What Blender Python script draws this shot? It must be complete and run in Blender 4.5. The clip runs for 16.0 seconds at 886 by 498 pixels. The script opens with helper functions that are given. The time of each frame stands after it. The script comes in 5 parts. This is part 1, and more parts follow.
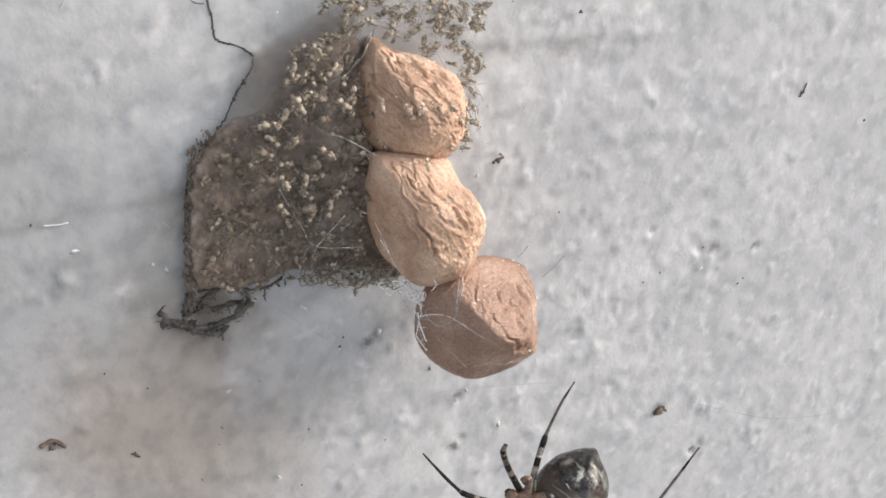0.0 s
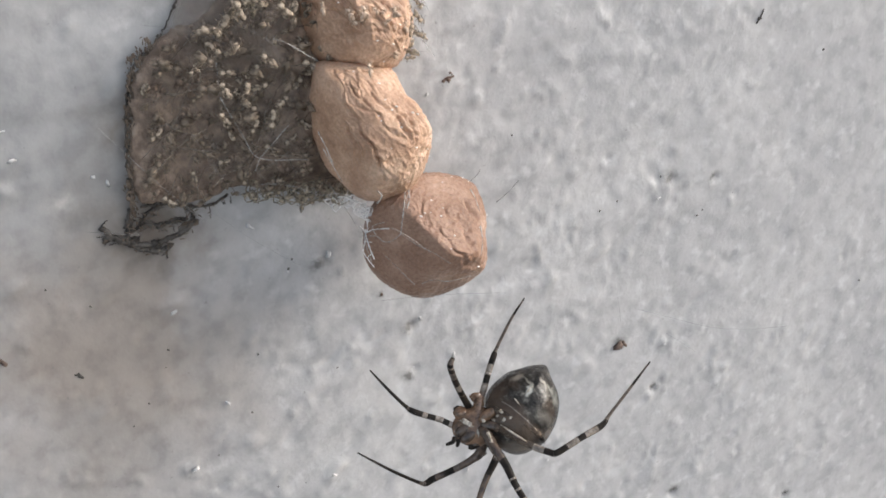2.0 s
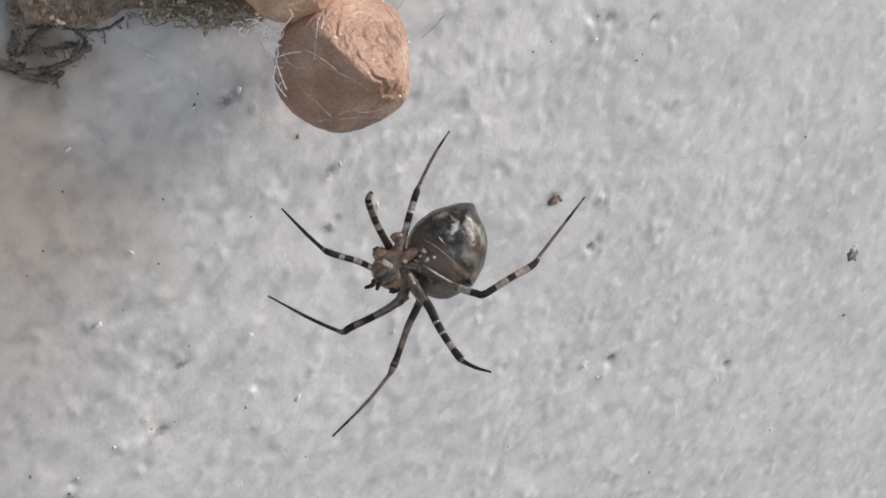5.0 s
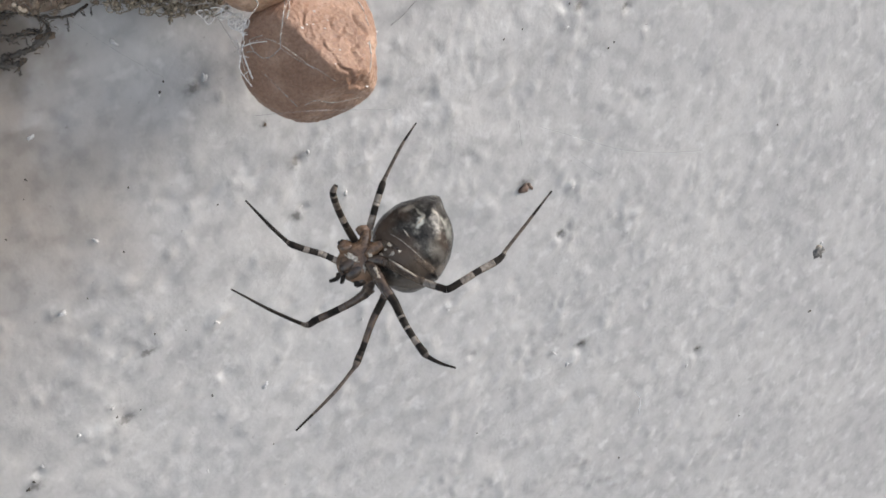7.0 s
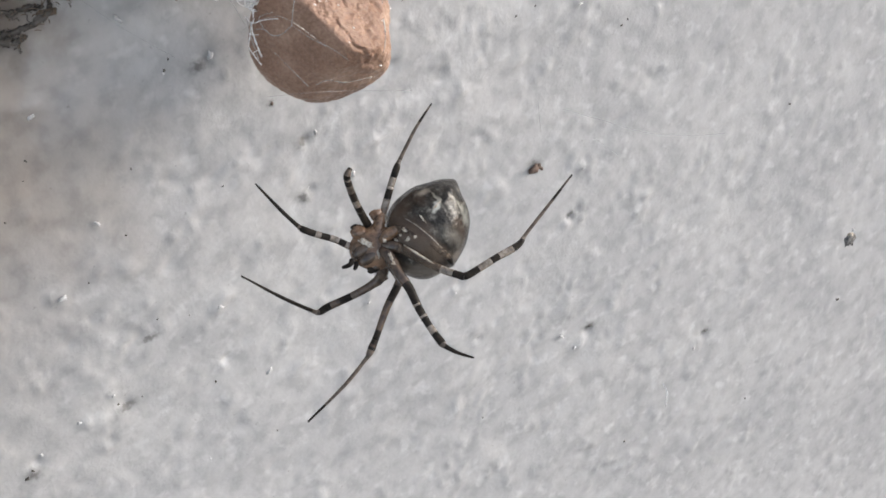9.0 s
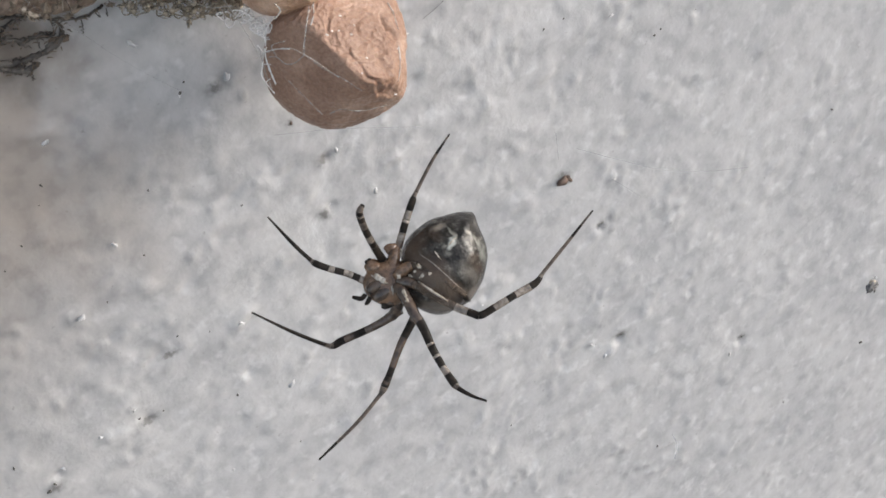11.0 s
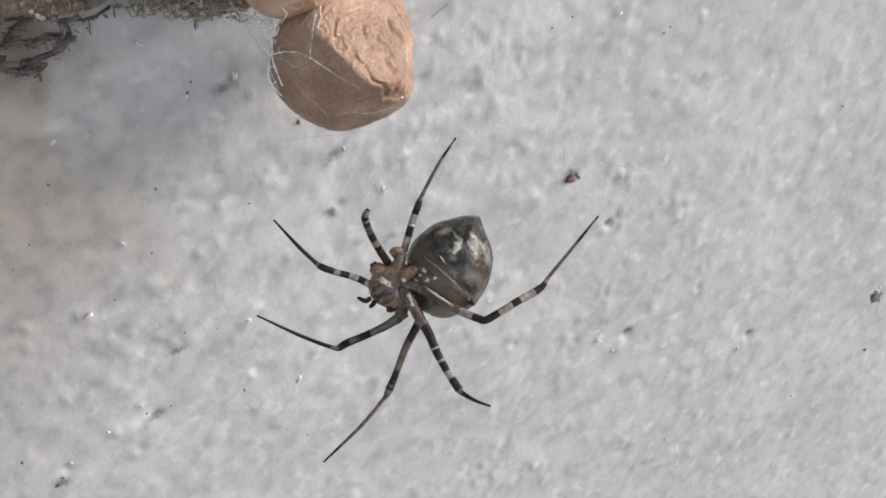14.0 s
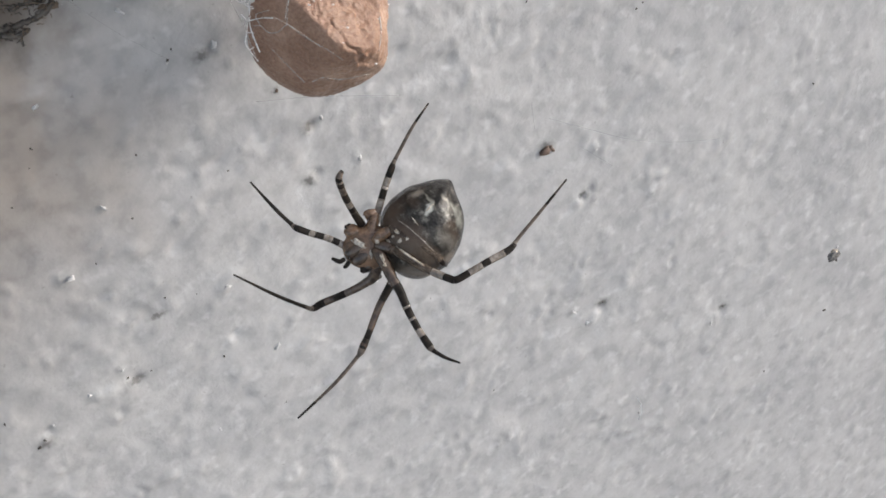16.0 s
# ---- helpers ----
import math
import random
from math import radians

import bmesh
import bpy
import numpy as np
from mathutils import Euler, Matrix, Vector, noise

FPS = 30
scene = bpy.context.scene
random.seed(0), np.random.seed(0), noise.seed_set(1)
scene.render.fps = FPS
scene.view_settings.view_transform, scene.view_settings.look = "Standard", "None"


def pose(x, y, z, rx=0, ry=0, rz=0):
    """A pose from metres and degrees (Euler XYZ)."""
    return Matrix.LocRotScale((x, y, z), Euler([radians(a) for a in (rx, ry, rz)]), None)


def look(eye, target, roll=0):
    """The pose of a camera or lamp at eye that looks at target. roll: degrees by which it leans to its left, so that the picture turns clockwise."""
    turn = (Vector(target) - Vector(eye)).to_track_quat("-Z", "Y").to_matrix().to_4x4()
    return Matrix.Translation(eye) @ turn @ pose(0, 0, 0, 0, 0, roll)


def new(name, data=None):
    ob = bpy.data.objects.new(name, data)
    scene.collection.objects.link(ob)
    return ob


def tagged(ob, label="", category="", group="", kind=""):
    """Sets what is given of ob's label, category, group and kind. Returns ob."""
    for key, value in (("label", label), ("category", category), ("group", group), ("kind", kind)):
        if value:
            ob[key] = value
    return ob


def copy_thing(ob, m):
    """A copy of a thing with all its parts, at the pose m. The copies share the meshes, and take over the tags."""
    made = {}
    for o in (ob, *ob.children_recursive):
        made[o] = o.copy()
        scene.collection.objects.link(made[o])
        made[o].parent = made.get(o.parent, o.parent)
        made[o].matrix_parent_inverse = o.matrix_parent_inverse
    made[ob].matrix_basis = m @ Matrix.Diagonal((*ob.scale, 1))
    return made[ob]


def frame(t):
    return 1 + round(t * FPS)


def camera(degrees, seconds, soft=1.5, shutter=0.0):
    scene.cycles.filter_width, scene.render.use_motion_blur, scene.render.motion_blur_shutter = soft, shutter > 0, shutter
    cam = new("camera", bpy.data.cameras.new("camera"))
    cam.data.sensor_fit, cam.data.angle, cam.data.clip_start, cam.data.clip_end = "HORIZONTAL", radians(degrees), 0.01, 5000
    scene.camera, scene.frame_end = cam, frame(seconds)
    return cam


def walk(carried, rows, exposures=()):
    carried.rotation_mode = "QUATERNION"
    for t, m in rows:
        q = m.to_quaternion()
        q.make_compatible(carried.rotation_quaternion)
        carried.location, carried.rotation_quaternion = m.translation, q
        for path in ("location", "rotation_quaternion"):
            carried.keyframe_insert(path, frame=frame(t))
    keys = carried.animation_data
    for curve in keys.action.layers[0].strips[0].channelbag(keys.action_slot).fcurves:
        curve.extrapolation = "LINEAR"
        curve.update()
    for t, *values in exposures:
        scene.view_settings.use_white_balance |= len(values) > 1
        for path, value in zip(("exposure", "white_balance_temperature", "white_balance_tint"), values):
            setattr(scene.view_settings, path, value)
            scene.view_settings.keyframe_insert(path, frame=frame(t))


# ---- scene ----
# A spider, her egg sacs and her young on a rough painted wall. Sizes below are in millimetres and scaled by MM.
MM = 0.001
cam = camera(36, 16.0, soft=1.7)
WALK = [
    (0, pose(-0.01636, -0.04872, 0.03921, 57.90, 12.68, -27.67)),
    (0.5, pose(-0.01479, -0.04838, 0.04061, 58.43, 12.66, -27.75)),
    (1, pose(-0.01445, -0.04884, 0.04104, 58.66, 12.65, -27.87)),
    (1.5, pose(-0.01521, -0.04968, 0.03864, 58.41, 12.76, -27.85)),
    (2, pose(-0.01606, -0.05042, 0.03517, 58.20, 12.82, -28.05)),
    (2.5, pose(-0.01676, -0.05063, 0.03145, 57.58, 12.71, -28.50)),
    (3, pose(-0.01652, -0.05069, 0.02926, 56.78, 12.46, -28.94)),
    (3.5, pose(-0.01496, -0.05063, 0.02925, 55.96, 12.31, -29.45)),
    (4, pose(-0.01512, -0.05000, 0.02939, 55.28, 12.21, -29.77)),
    (6.5, pose(-0.01589, -0.04829, 0.02995, 53.87, 11.02, -30.71)),
    (7, pose(-0.01471, -0.04849, 0.03011, 53.29, 10.94, -30.75)),
    (7.5, pose(-0.01462, -0.04821, 0.03084, 52.76, 10.86, -31.02)),
    (8, pose(-0.01508, -0.04784, 0.03048, 52.41, 10.60, -31.19)),
    (8.5, pose(-0.01526, -0.04705, 0.03035, 52.19, 10.48, -31.20)),
    (9, pose(-0.01506, -0.04643, 0.02981, 51.97, 10.35, -31.32)),
    (11.5, pose(-0.01121, -0.04523, 0.03161, 49.76, 11.93, -28.01)),
    (12, pose(-0.01071, -0.04540, 0.03173, 49.58, 12.08, -27.64)),
    (12.5, pose(-0.00996, -0.04634, 0.03238, 49.61, 12.06, -27.54)),
    (13, pose(-0.00965, -0.04619, 0.03188, 49.44, 12.07, -27.65)),
    (13.5, pose(-0.01124, -0.04501, 0.03146, 49.22, 11.98, -27.83)),
    (14, pose(-0.01116, -0.04496, 0.03213, 49.19, 11.64, -27.97)),
    (14.5, pose(-0.01133, -0.04546, 0.03202, 49.07, 11.52, -27.96)),
    (15, pose(-0.01062, -0.04601, 0.03157, 49.08, 11.48, -28.03)),
    (15.5, pose(-0.01110, -0.04608, 0.03191, 48.92, 11.36, -28.15)),
    (16, pose(-0.01145, -0.04682, 0.03188, 49.05, 11.20, -28.12)),
]
EXPOSURES = [(t, e + 0.21, 6490, 12.3) for t, e in ((0.0, 0.66), (0.5, 0.72), (1.0, 0.52), (2.0, 0.46), (2.5, 0.32), (3.0, 0.28), (3.5, 0.40), (4.0, 0.50), (6.5, 0.43), (7.5, 0.52), (8.5, 0.57), (9.0, 0.53), (11.5, 0.49), (12.0, 0.45), (12.5, 0.57), (13.0, 0.58), (13.5, 0.51), (14.5, 0.55), (15.0, 0.50), (16.0, 0.42))]
walk(cam, WALK, EXPOSURES)

# ---- light: soft daylight from the right and above, under a bright hazy sky ----
SUN_WAY = Vector((2.0, -0.78, 0.6)).normalized()
world = bpy.data.worlds.new("sky")
scene.world = world
world.use_nodes = True
wn = world.node_tree.nodes
sky = wn.new("ShaderNodeTexSky")
sky.sky_type, sky.sun_disc = "NISHITA", False
sky.sun_elevation, sky.sun_rotation = math.asin(SUN_WAY.z), math.atan2(SUN_WAY.x, SUN_WAY.y)
sky.air_density, sky.dust_density, sky.ozone_density = 1.0, 1.0, 1.0
wn["Background"].inputs["Strength"].default_value = 0.198
haze = wn.new("ShaderNodeHueSaturation")
haze.inputs["Saturation"].default_value = 0.5
world.node_tree.links.new(sky.outputs[0], haze.inputs["Color"])
world.node_tree.links.new(haze.outputs[0], wn["Background"].inputs["Color"])
sun_data = bpy.data.lights.new("sun", "SUN")
sun_data.energy, sun_data.angle, sun_data.color = 1.15, radians(26), (1.0, 0.97, 0.92)
sun = new("sun", sun_data)
sun.matrix_world = look(SUN_WAY * 2.0, (0, 0, 0))


# ---- materials ----
def node_material(name, rough=0.6, spec=0.4):
    m = bpy.data.materials.new(name)
    m.use_nodes = True
    n, l = m.node_tree.nodes, m.node_tree.links
    b = n["Principled BSDF"]
    b.inputs["Roughness"].default_value = rough
    b.inputs["Specular IOR Level"].default_value = spec
    co = n.new("ShaderNodeTexCoord")
    return m, n, l, b, co.outputs["Object"]


def noise_tex(n, l, co, size, detail=5.0, rough=0.55, stretch=None):
    """Noise whose features are about size millimetres across."""
    if stretch:
        mp = n.new("ShaderNodeMapping")
        mp.inputs["Scale"].default_value = stretch
        l.new(co, mp.inputs["Vector"])
        co = mp.outputs["Vector"]
    t = n.new("ShaderNodeTexNoise")
    t.inputs["Scale"].default_value = 1.0 / (size * MM)
    t.inputs["Detail"].default_value, t.inputs["Roughness"].default_value = detail, rough
    l.new(co, t.inputs["Vector"])
    return t.outputs["Fac"]


def ramp(n, l, fac, stops):
    r = n.new("ShaderNodeValToRGB")
    while len(r.color_ramp.elements) < len(stops):
        r.color_ramp.elements.new(0.5)
    for e, (at, c) in zip(r.color_ramp.elements, stops):
        e.position, e.color = at, (*c, 1) if len(c) == 3 else c
    l.new(fac, r.inputs["Fac"])
    return r.outputs["Color"]


def mix(n, l, fac, a, b, mode="MIX"):
    x = n.new("ShaderNodeMix")
    x.data_type, x.blend_type = "RGBA", mode
    for sock, v in ((x.inputs["Factor"], fac), (x.inputs["A"], a), (x.inputs["B"], b)):
        if isinstance(v, bpy.types.NodeSocket):
            l.new(v, sock)
        else:
            sock.default_value = v
    return x.outputs["Result"]


def bump(n, l, b, height, depth, strength=0.6):
    k = n.new("ShaderNodeBump")
    k.inputs["Strength"].default_value, k.inputs["Distance"].default_value = strength, depth * MM
    l.new(height, k.inputs["Height"])
    l.new(k.outputs["Normal"], b.inputs["Normal"])


def two_tone(name, c1, c2, size, rough=0.6, spec=0.4, grain=0.15, depth=0.02, third=None):
    """A surface mottled between two colours at one size, with a fine grain and relief."""
    m, n, l, b, co = node_material(name, rough, spec)
    big = noise_tex(n, l, co, size)
    stops = [(0.36, c1), (0.62, c2)] if third is None else [(0.34, c1), (0.5, c2), (0.66, third)]
    col = ramp(n, l, big, stops)
    fine = noise_tex(n, l, co, grain, 3)
    col = mix(n, l, 0.35, col, ramp(n, l, fine, [(0.3, (0.35, 0.35, 0.35)), (0.7, (1, 1, 1))]), "MULTIPLY")
    l.new(col, b.inputs["Base Color"])
    bump(n, l, b, fine, depth)
    return m


def soft_spot(n, l, co, x, z, rx, rz, stray=3.0):
    """1 at the middle of an uneven spot on the wall, 0 outside it."""
    warp = n.new("ShaderNodeTexNoise")
    warp.inputs["Scale"].default_value, warp.inputs["Detail"].default_value = 1.2 / (stray * MM), 4.0
    l.new(co, warp.inputs["Vector"])
    add = n.new("ShaderNodeVectorMath")
    add.operation = "MULTIPLY_ADD"
    l.new(warp.outputs["Color"], add.inputs[0])
    add.inputs[1].default_value, add.inputs[2].default_value = (2 * stray * MM, 0, 2 * stray * MM), (-stray * MM, 0, -stray * MM)
    both = n.new("ShaderNodeVectorMath")
    both.operation = "ADD"
    l.new(add.outputs[0], both.inputs[0])
    l.new(co, both.inputs[1])
    mp = n.new("ShaderNodeMapping")
    mp.vector_type = "TEXTURE"
    mp.inputs["Location"].default_value = (x * MM, 0, z * MM)
    mp.inputs["Scale"].default_value = (rx * MM, 1, rz * MM)
    l.new(both.outputs[0], mp.inputs["Vector"])
    g = n.new("ShaderNodeTexGradient")
    g.gradient_type = "QUADRATIC_SPHERE"
    l.new(mp.outputs[0], g.inputs["Vector"])
    return g.outputs["Fac"]


def wall_material():
    m, n, l, b, co = node_material("painted_render", 0.48, 0.5)
    big = ramp(n, l, noise_tex(n, l, co, 6.0, 4), [(0.35, (0.445, 0.445, 0.45)), (0.65, (0.52, 0.517, 0.517))])
    mid = ramp(n, l, noise_tex(n, l, co, 1.0, 3, 0.5), [(0.36, (0.75, 0.75, 0.755)), (0.5, (0.91, 0.91, 0.91)), (0.66, (1, 1, 1))])
    col = mix(n, l, 0.8, big, mid, "MULTIPLY")
    chalk = ramp(n, l, noise_tex(n, l, co, 0.9, 2.5, 0.5), [(0.56, (0, 0, 0)), (0.72, (0.5, 0.5, 0.5))])
    col = mix(n, l, chalk, col, (0.67, 0.67, 0.67, 1))
    # tints the paint with stains and with the soft shade beside the nest
    for x, z, rx, rz, tint, much in STAINS_AND_SHADE:
        s = soft_spot(n, l, co, x, z, rx, rz, min(3.0, rz * 0.5))
        k = n.new("ShaderNodeMath")
        k.operation, k.use_clamp = "MULTIPLY", True
        k.inputs[1].default_value = much
        l.new(s, k.inputs[0])
        col = mix(n, l, k.outputs[0], col, mix(n, l, 0.8, (*[c * 1.08 for c in tint], 1), mid, "MULTIPLY"))
    for x, z, rx, rz in PIT_SHADE_AND_SMUDGES:
        k = n.new("ShaderNodeMath")
        k.operation, k.use_clamp = "MULTIPLY", True
        k.inputs[1].default_value = 1.5
        l.new(soft_spot(n, l, co, x, z, rx, rz, 0.25), k.inputs[0])
        col = mix(n, l, k.outputs[0], col, (0.20, 0.195, 0.19, 1))
    dirt = noise_tex(n, l, co, 0.28, 2)
    col = mix(n, l, ramp(n, l, dirt, [(0.70, (0, 0, 0)), (0.80, (0.55, 0.55, 0.55))]), col, (0.20, 0.19, 0.18, 1))
    l.new(col, b.inputs["Base Color"])
    fine = noise_tex(n, l, co, 0.22, 4)
    bump(n, l, b, fine, 0.035, 0.5)
    return m


# Brown and grey shade of the sacs painted left of the nest, grime at the tangle, paler patches: x, z, half-widths,
# colour, strength.
STAINS_AND_SHADE = [
    (-13.0, 6.5, 9.0, 11.0, (0.352, 0.300, 0.262), 2.0),
    (-11.0, 12.0, 4.5, 5.0, (0.212, 0.183, 0.162), 1.1),
    (-9.0, 2.0, 7.0, 7.0, (0.391, 0.365, 0.340), 0.9),
    (-16.0, 17.0, 16.0, 17.0, (0.325, 0.325, 0.325), 1.4),
    (-18.0, -5.0, 14.0, 13.0, (0.383, 0.370, 0.357), 0.8),
    (6.0, 15.5, 2.6, 1.0, (0.40, 0.375, 0.36), 0.6),
    (9.2, 14.3, 2.6, 1.0, (0.40, 0.375, 0.36), 0.6),
    (12.6, 13.3, 2.6, 0.7, (0.374, 0.357, 0.340), 0.6),
    (-3.2, 18.8, 5.0, 3.2, (0.357, 0.323, 0.289), 1.0),
    (-9.4, 9.6, 4.0, 3.0, (0.162, 0.136, 0.115), 1.4),
    (-15.5, 0.5, 8.0, 9.0, (0.30, 0.272, 0.247), 0.7),
    (-12.4, 12.5, 1.2, 0.7, (0.50, 0.48, 0.455), 0.9),
    (-9.2, 14.6, 2.2, 3.2, (0.22, 0.195, 0.175), 1.0),
    (-12.2, -7.9, 2.0, 1.0, (0.60, 0.60, 0.595), 0.6),
    (-9.6, 9.9, 2.2, 1.5, (0.12, 0.10, 0.085), 1.1),
]
# Shade of the larger pits and nubs painted as grey spots, and smudges round crumbs.
PIT_SHADE_AND_SMUDGES = [(12.1, -18.0, 0.75, 0.5), (19.5, -23.0, 0.55, 0.45), (-0.15, -0.05, 0.7, 0.5), (-0.8, -2.6, 0.6, 0.5), (15.0, 1.0, 0.7, 0.7), (-11.0, -8.35, 0.9, 0.35), (12.0, -10.5, 0.5, 0.4), (-3.3, 5.1, 0.85, 0.45), (17.5, -0.1, 0.5, 0.4), (-15.65, -9.2, 0.8, 0.5), (10.5, -6.8, 0.75, 0.6), (-9.0, -5.6, 0.8, 0.25), (-1.0, 2.25, 0.3, 0.3)]
WALL = wall_material()
GROUND = two_tone("concrete", (0.22, 0.21, 0.20), (0.32, 0.31, 0.30), 120.0, 0.85, 0.2, 6.0, 1.0)


def sac_material(name, dark, middle, light):
    m, n, l, b, co = node_material(name, 0.42, 0.35)
    col = ramp(n, l, noise_tex(n, l, co, 1.5, 5), [(0.3, dark), (0.5, middle), (0.72, light)])
    fibre = noise_tex(n, l, co, 0.12, 4, 0.6, (1, 1, 0.35))
    col = mix(n, l, 0.45, col, ramp(n, l, fibre, [(0.32, (0.42, 0.36, 0.30)), (0.6, (1, 1, 1))]), "MULTIPLY")
    l.new(col, b.inputs["Base Color"])
    b.inputs["Subsurface Weight"].default_value = 0.04
    b.inputs["Subsurface Radius"].default_value = (0.5 * MM, 0.25 * MM, 0.12 * MM)
    b.inputs["Subsurface Scale"].default_value = 1.0
    bump(n, l, b, fibre, 0.05, 0.8)
    return m


# Pale marks on the abdomen, the first its highlight put into the colour: x, y, half-length, half-width, turn in
# degrees, colour, strength.
MARKS = [
    (1.56, 1.14, 0.22, 0.09, 60, (0.50, 0.50, 0.45), 1.5),
    (1.56, 1.52, 0.34, 0.05, -52, (0.26, 0.25, 0.21), 1.0),
    (2.16, 1.48, 0.34, 0.06, -68, (0.30, 0.28, 0.24), 1.0),
    (2.40, 1.25, 0.26, 0.05, -50, (0.30, 0.30, 0.26), 0.9),
    (1.10, 1.70, 0.30, 0.09, 25, (0.26, 0.23, 0.19), 0.9),
    (2.62, 0.85, 0.42, 0.12, -75, (0.22, 0.22, 0.195), 0.9),
    (2.15, 0.10, 0.42, 0.22, -40, (0.14, 0.13, 0.115), 1.0),
    (2.30, -0.55, 0.40, 0.2, 40, (0.15, 0.13, 0.11), 1.0),
    (1.10, -1.06, 0.75, 0.20, -4, (0.18, 0.155, 0.13), 1.2),
    (0.25, 1.05, 0.45, 0.3, 40, (0.085, 0.057, 0.04), 1.0),
    (0.75, 0.15, 0.95, 0.5, -40, (0.095, 0.066, 0.048), 1.3),
    (1.6, -0.5, 0.7, 0.3, -38, (0.11, 0.085, 0.066), 1.0),
    (2.32, 1.55, 0.24, 0.10, -75, (0.016, 0.014, 0.012), 1.4),
    (2.05, 1.85, 0.25, 0.16, 20, (0.014, 0.012, 0.011), 1.5),
]


def abdomen_material():
    m, n, l, b, co = node_material("mottled_abdomen", 0.24, 0.28)
    col = ramp(n, l, noise_tex(n, l, co, 0.4, 6, 0.7), [(0.36, (0.010, 0.009, 0.008)), (0.49, (0.027, 0.025, 0.022)), (0.58, (0.056, 0.053, 0.047)), (0.70, (0.21, 0.20, 0.175))])
    warm = noise_tex(n, l, co, 1.1, 2)
    col = mix(n, l, ramp(n, l, warm, [(0.5, (0, 0, 0)), (0.7, (0.5, 0.5, 0.5))]), col, (0.075, 0.052, 0.037, 1))
    warp = n.new("ShaderNodeTexNoise")
    warp.inputs["Scale"].default_value, warp.inputs["Detail"].default_value = 1 / (0.3 * MM), 4.0
    l.new(co, warp.inputs["Vector"])
    shift = n.new("ShaderNodeVectorMath")
    shift.operation = "MULTIPLY_ADD"
    l.new(warp.outputs["Color"], shift.inputs[0])
    shift.inputs[1].default_value, shift.inputs[2].default_value = (0.34 * MM, 0.34 * MM, 0), (-0.17 * MM, -0.17 * MM, 0)
    bent = n.new("ShaderNodeVectorMath")
    bent.operation = "ADD"
    l.new(shift.outputs[0], bent.inputs[0])
    l.new(co, bent.inputs[1])
    for x, y, rx, ry, turn, tint, much in MARKS:
        mp = n.new("ShaderNodeMapping")
        mp.vector_type = "TEXTURE"
        mp.inputs["Location"].default_value = (x * MM, y * MM, 0)
        mp.inputs["Rotation"].default_value = (0, 0, radians(turn))
        mp.inputs["Scale"].default_value = (rx * 1.4 * MM, ry * 1.5 * MM, 1)
        l.new(bent.outputs[0], mp.inputs["Vector"])
        g = n.new("ShaderNodeTexGradient")
        g.gradient_type = "SPHERICAL"
        l.new(mp.outputs[0], g.inputs["Vector"])
        k = n.new("ShaderNodeMath")
        k.operation, k.use_clamp = "MULTIPLY", True
        k.inputs[1].default_value = much
        l.new(g.outputs["Fac"], k.inputs[0])
        col = mix(n, l, k.outputs[0], col, (*tint, 1))
    l.new(col, b.inputs["Base Color"])
    bump(n, l, b, noise_tex(n, l, co, 0.3, 4), 0.10, 0.7)
    return m


SAC = sac_material("papery_silk", (0.40, 0.243, 0.16), (0.56, 0.365, 0.25), (0.74, 0.54, 0.405))
SAC_ROSY = sac_material("papery_silk_rosy", (0.27, 0.158, 0.108), (0.35, 0.218, 0.155), (0.50, 0.345, 0.26))
ABDOMEN = abdomen_material()
CARAPACE = two_tone("brown_carapace", (0.085, 0.056, 0.037), (0.27, 0.158, 0.094), 0.4, 0.2, 0.7, 0.1, 0.02)
CARAPACE_DARK = two_tone("dark_brown_carapace", (0.04, 0.029, 0.023), (0.125, 0.085, 0.06), 0.35, 0.2, 0.7, 0.1, 0.02)
TARSUS = two_tone("slender_foot", (0.045, 0.035, 0.028), (0.15, 0.115, 0.09), 0.25, 0.3, 0.5, 0.06, 0.006)
CHITIN_DARK = two_tone("dark_chitin", (0.010, 0.008, 0.007), (0.030, 0.024, 0.019), 0.3, 0.45, 0.15, 0.08, 0.008)
CHITIN_PALE = two_tone("pale_chitin", (0.13, 0.106, 0.086), (0.32, 0.274, 0.23), 0.22, 0.25, 0.7, 0.08, 0.008)
CHITIN_MID = two_tone("brown_chitin", (0.075, 0.056, 0.044), (0.21, 0.155, 0.115), 0.35, 0.28, 0.45, 0.08, 0.008)
YOUNG_TAN = two_tone("spiderling_tan", (0.42, 0.285, 0.195), (0.78, 0.62, 0.48), 0.15, 0.45, 0.5, 0.06, 0.006)
YOUNG_DULL = two_tone("spiderling_dull", (0.155, 0.122, 0.09), (0.34, 0.27, 0.205), 0.15, 0.6, 0.2, 0.06, 0.006)
YOUNG_LEG = two_tone("spiderling_legs", (0.13, 0.10, 0.073), (0.29, 0.228, 0.172), 0.2, 0.5, 0.4, 0.06, 0.004)
PALE_GLOSS = two_tone("pale_gloss", (0.30, 0.24, 0.17), (0.66, 0.60, 0.51), 0.2, 0.2, 0.9, 0.08, 0.008)
FIBRE = two_tone("dark_fibre", (0.045, 0.04, 0.037), (0.15, 0.135, 0.12), 0.4, 0.8, 0.2, 0.06, 0.01)
GRIME_DARK = two_tone("dark_felt", (0.105, 0.081, 0.064), (0.23, 0.181, 0.142), 0.5, 0.9, 0.15, 0.1, 0.03)
GRIME = two_tone("brown_grime", (0.182, 0.134, 0.104), (0.295, 0.219, 0.17), 0.55, 0.9, 0.15, 0.14, 0.08, (0.45, 0.35, 0.275))
CRUMB = two_tone("dark_crumb", (0.05, 0.045, 0.04), (0.14, 0.125, 0.11), 0.3, 0.7, 0.3, 0.05, 0.01)
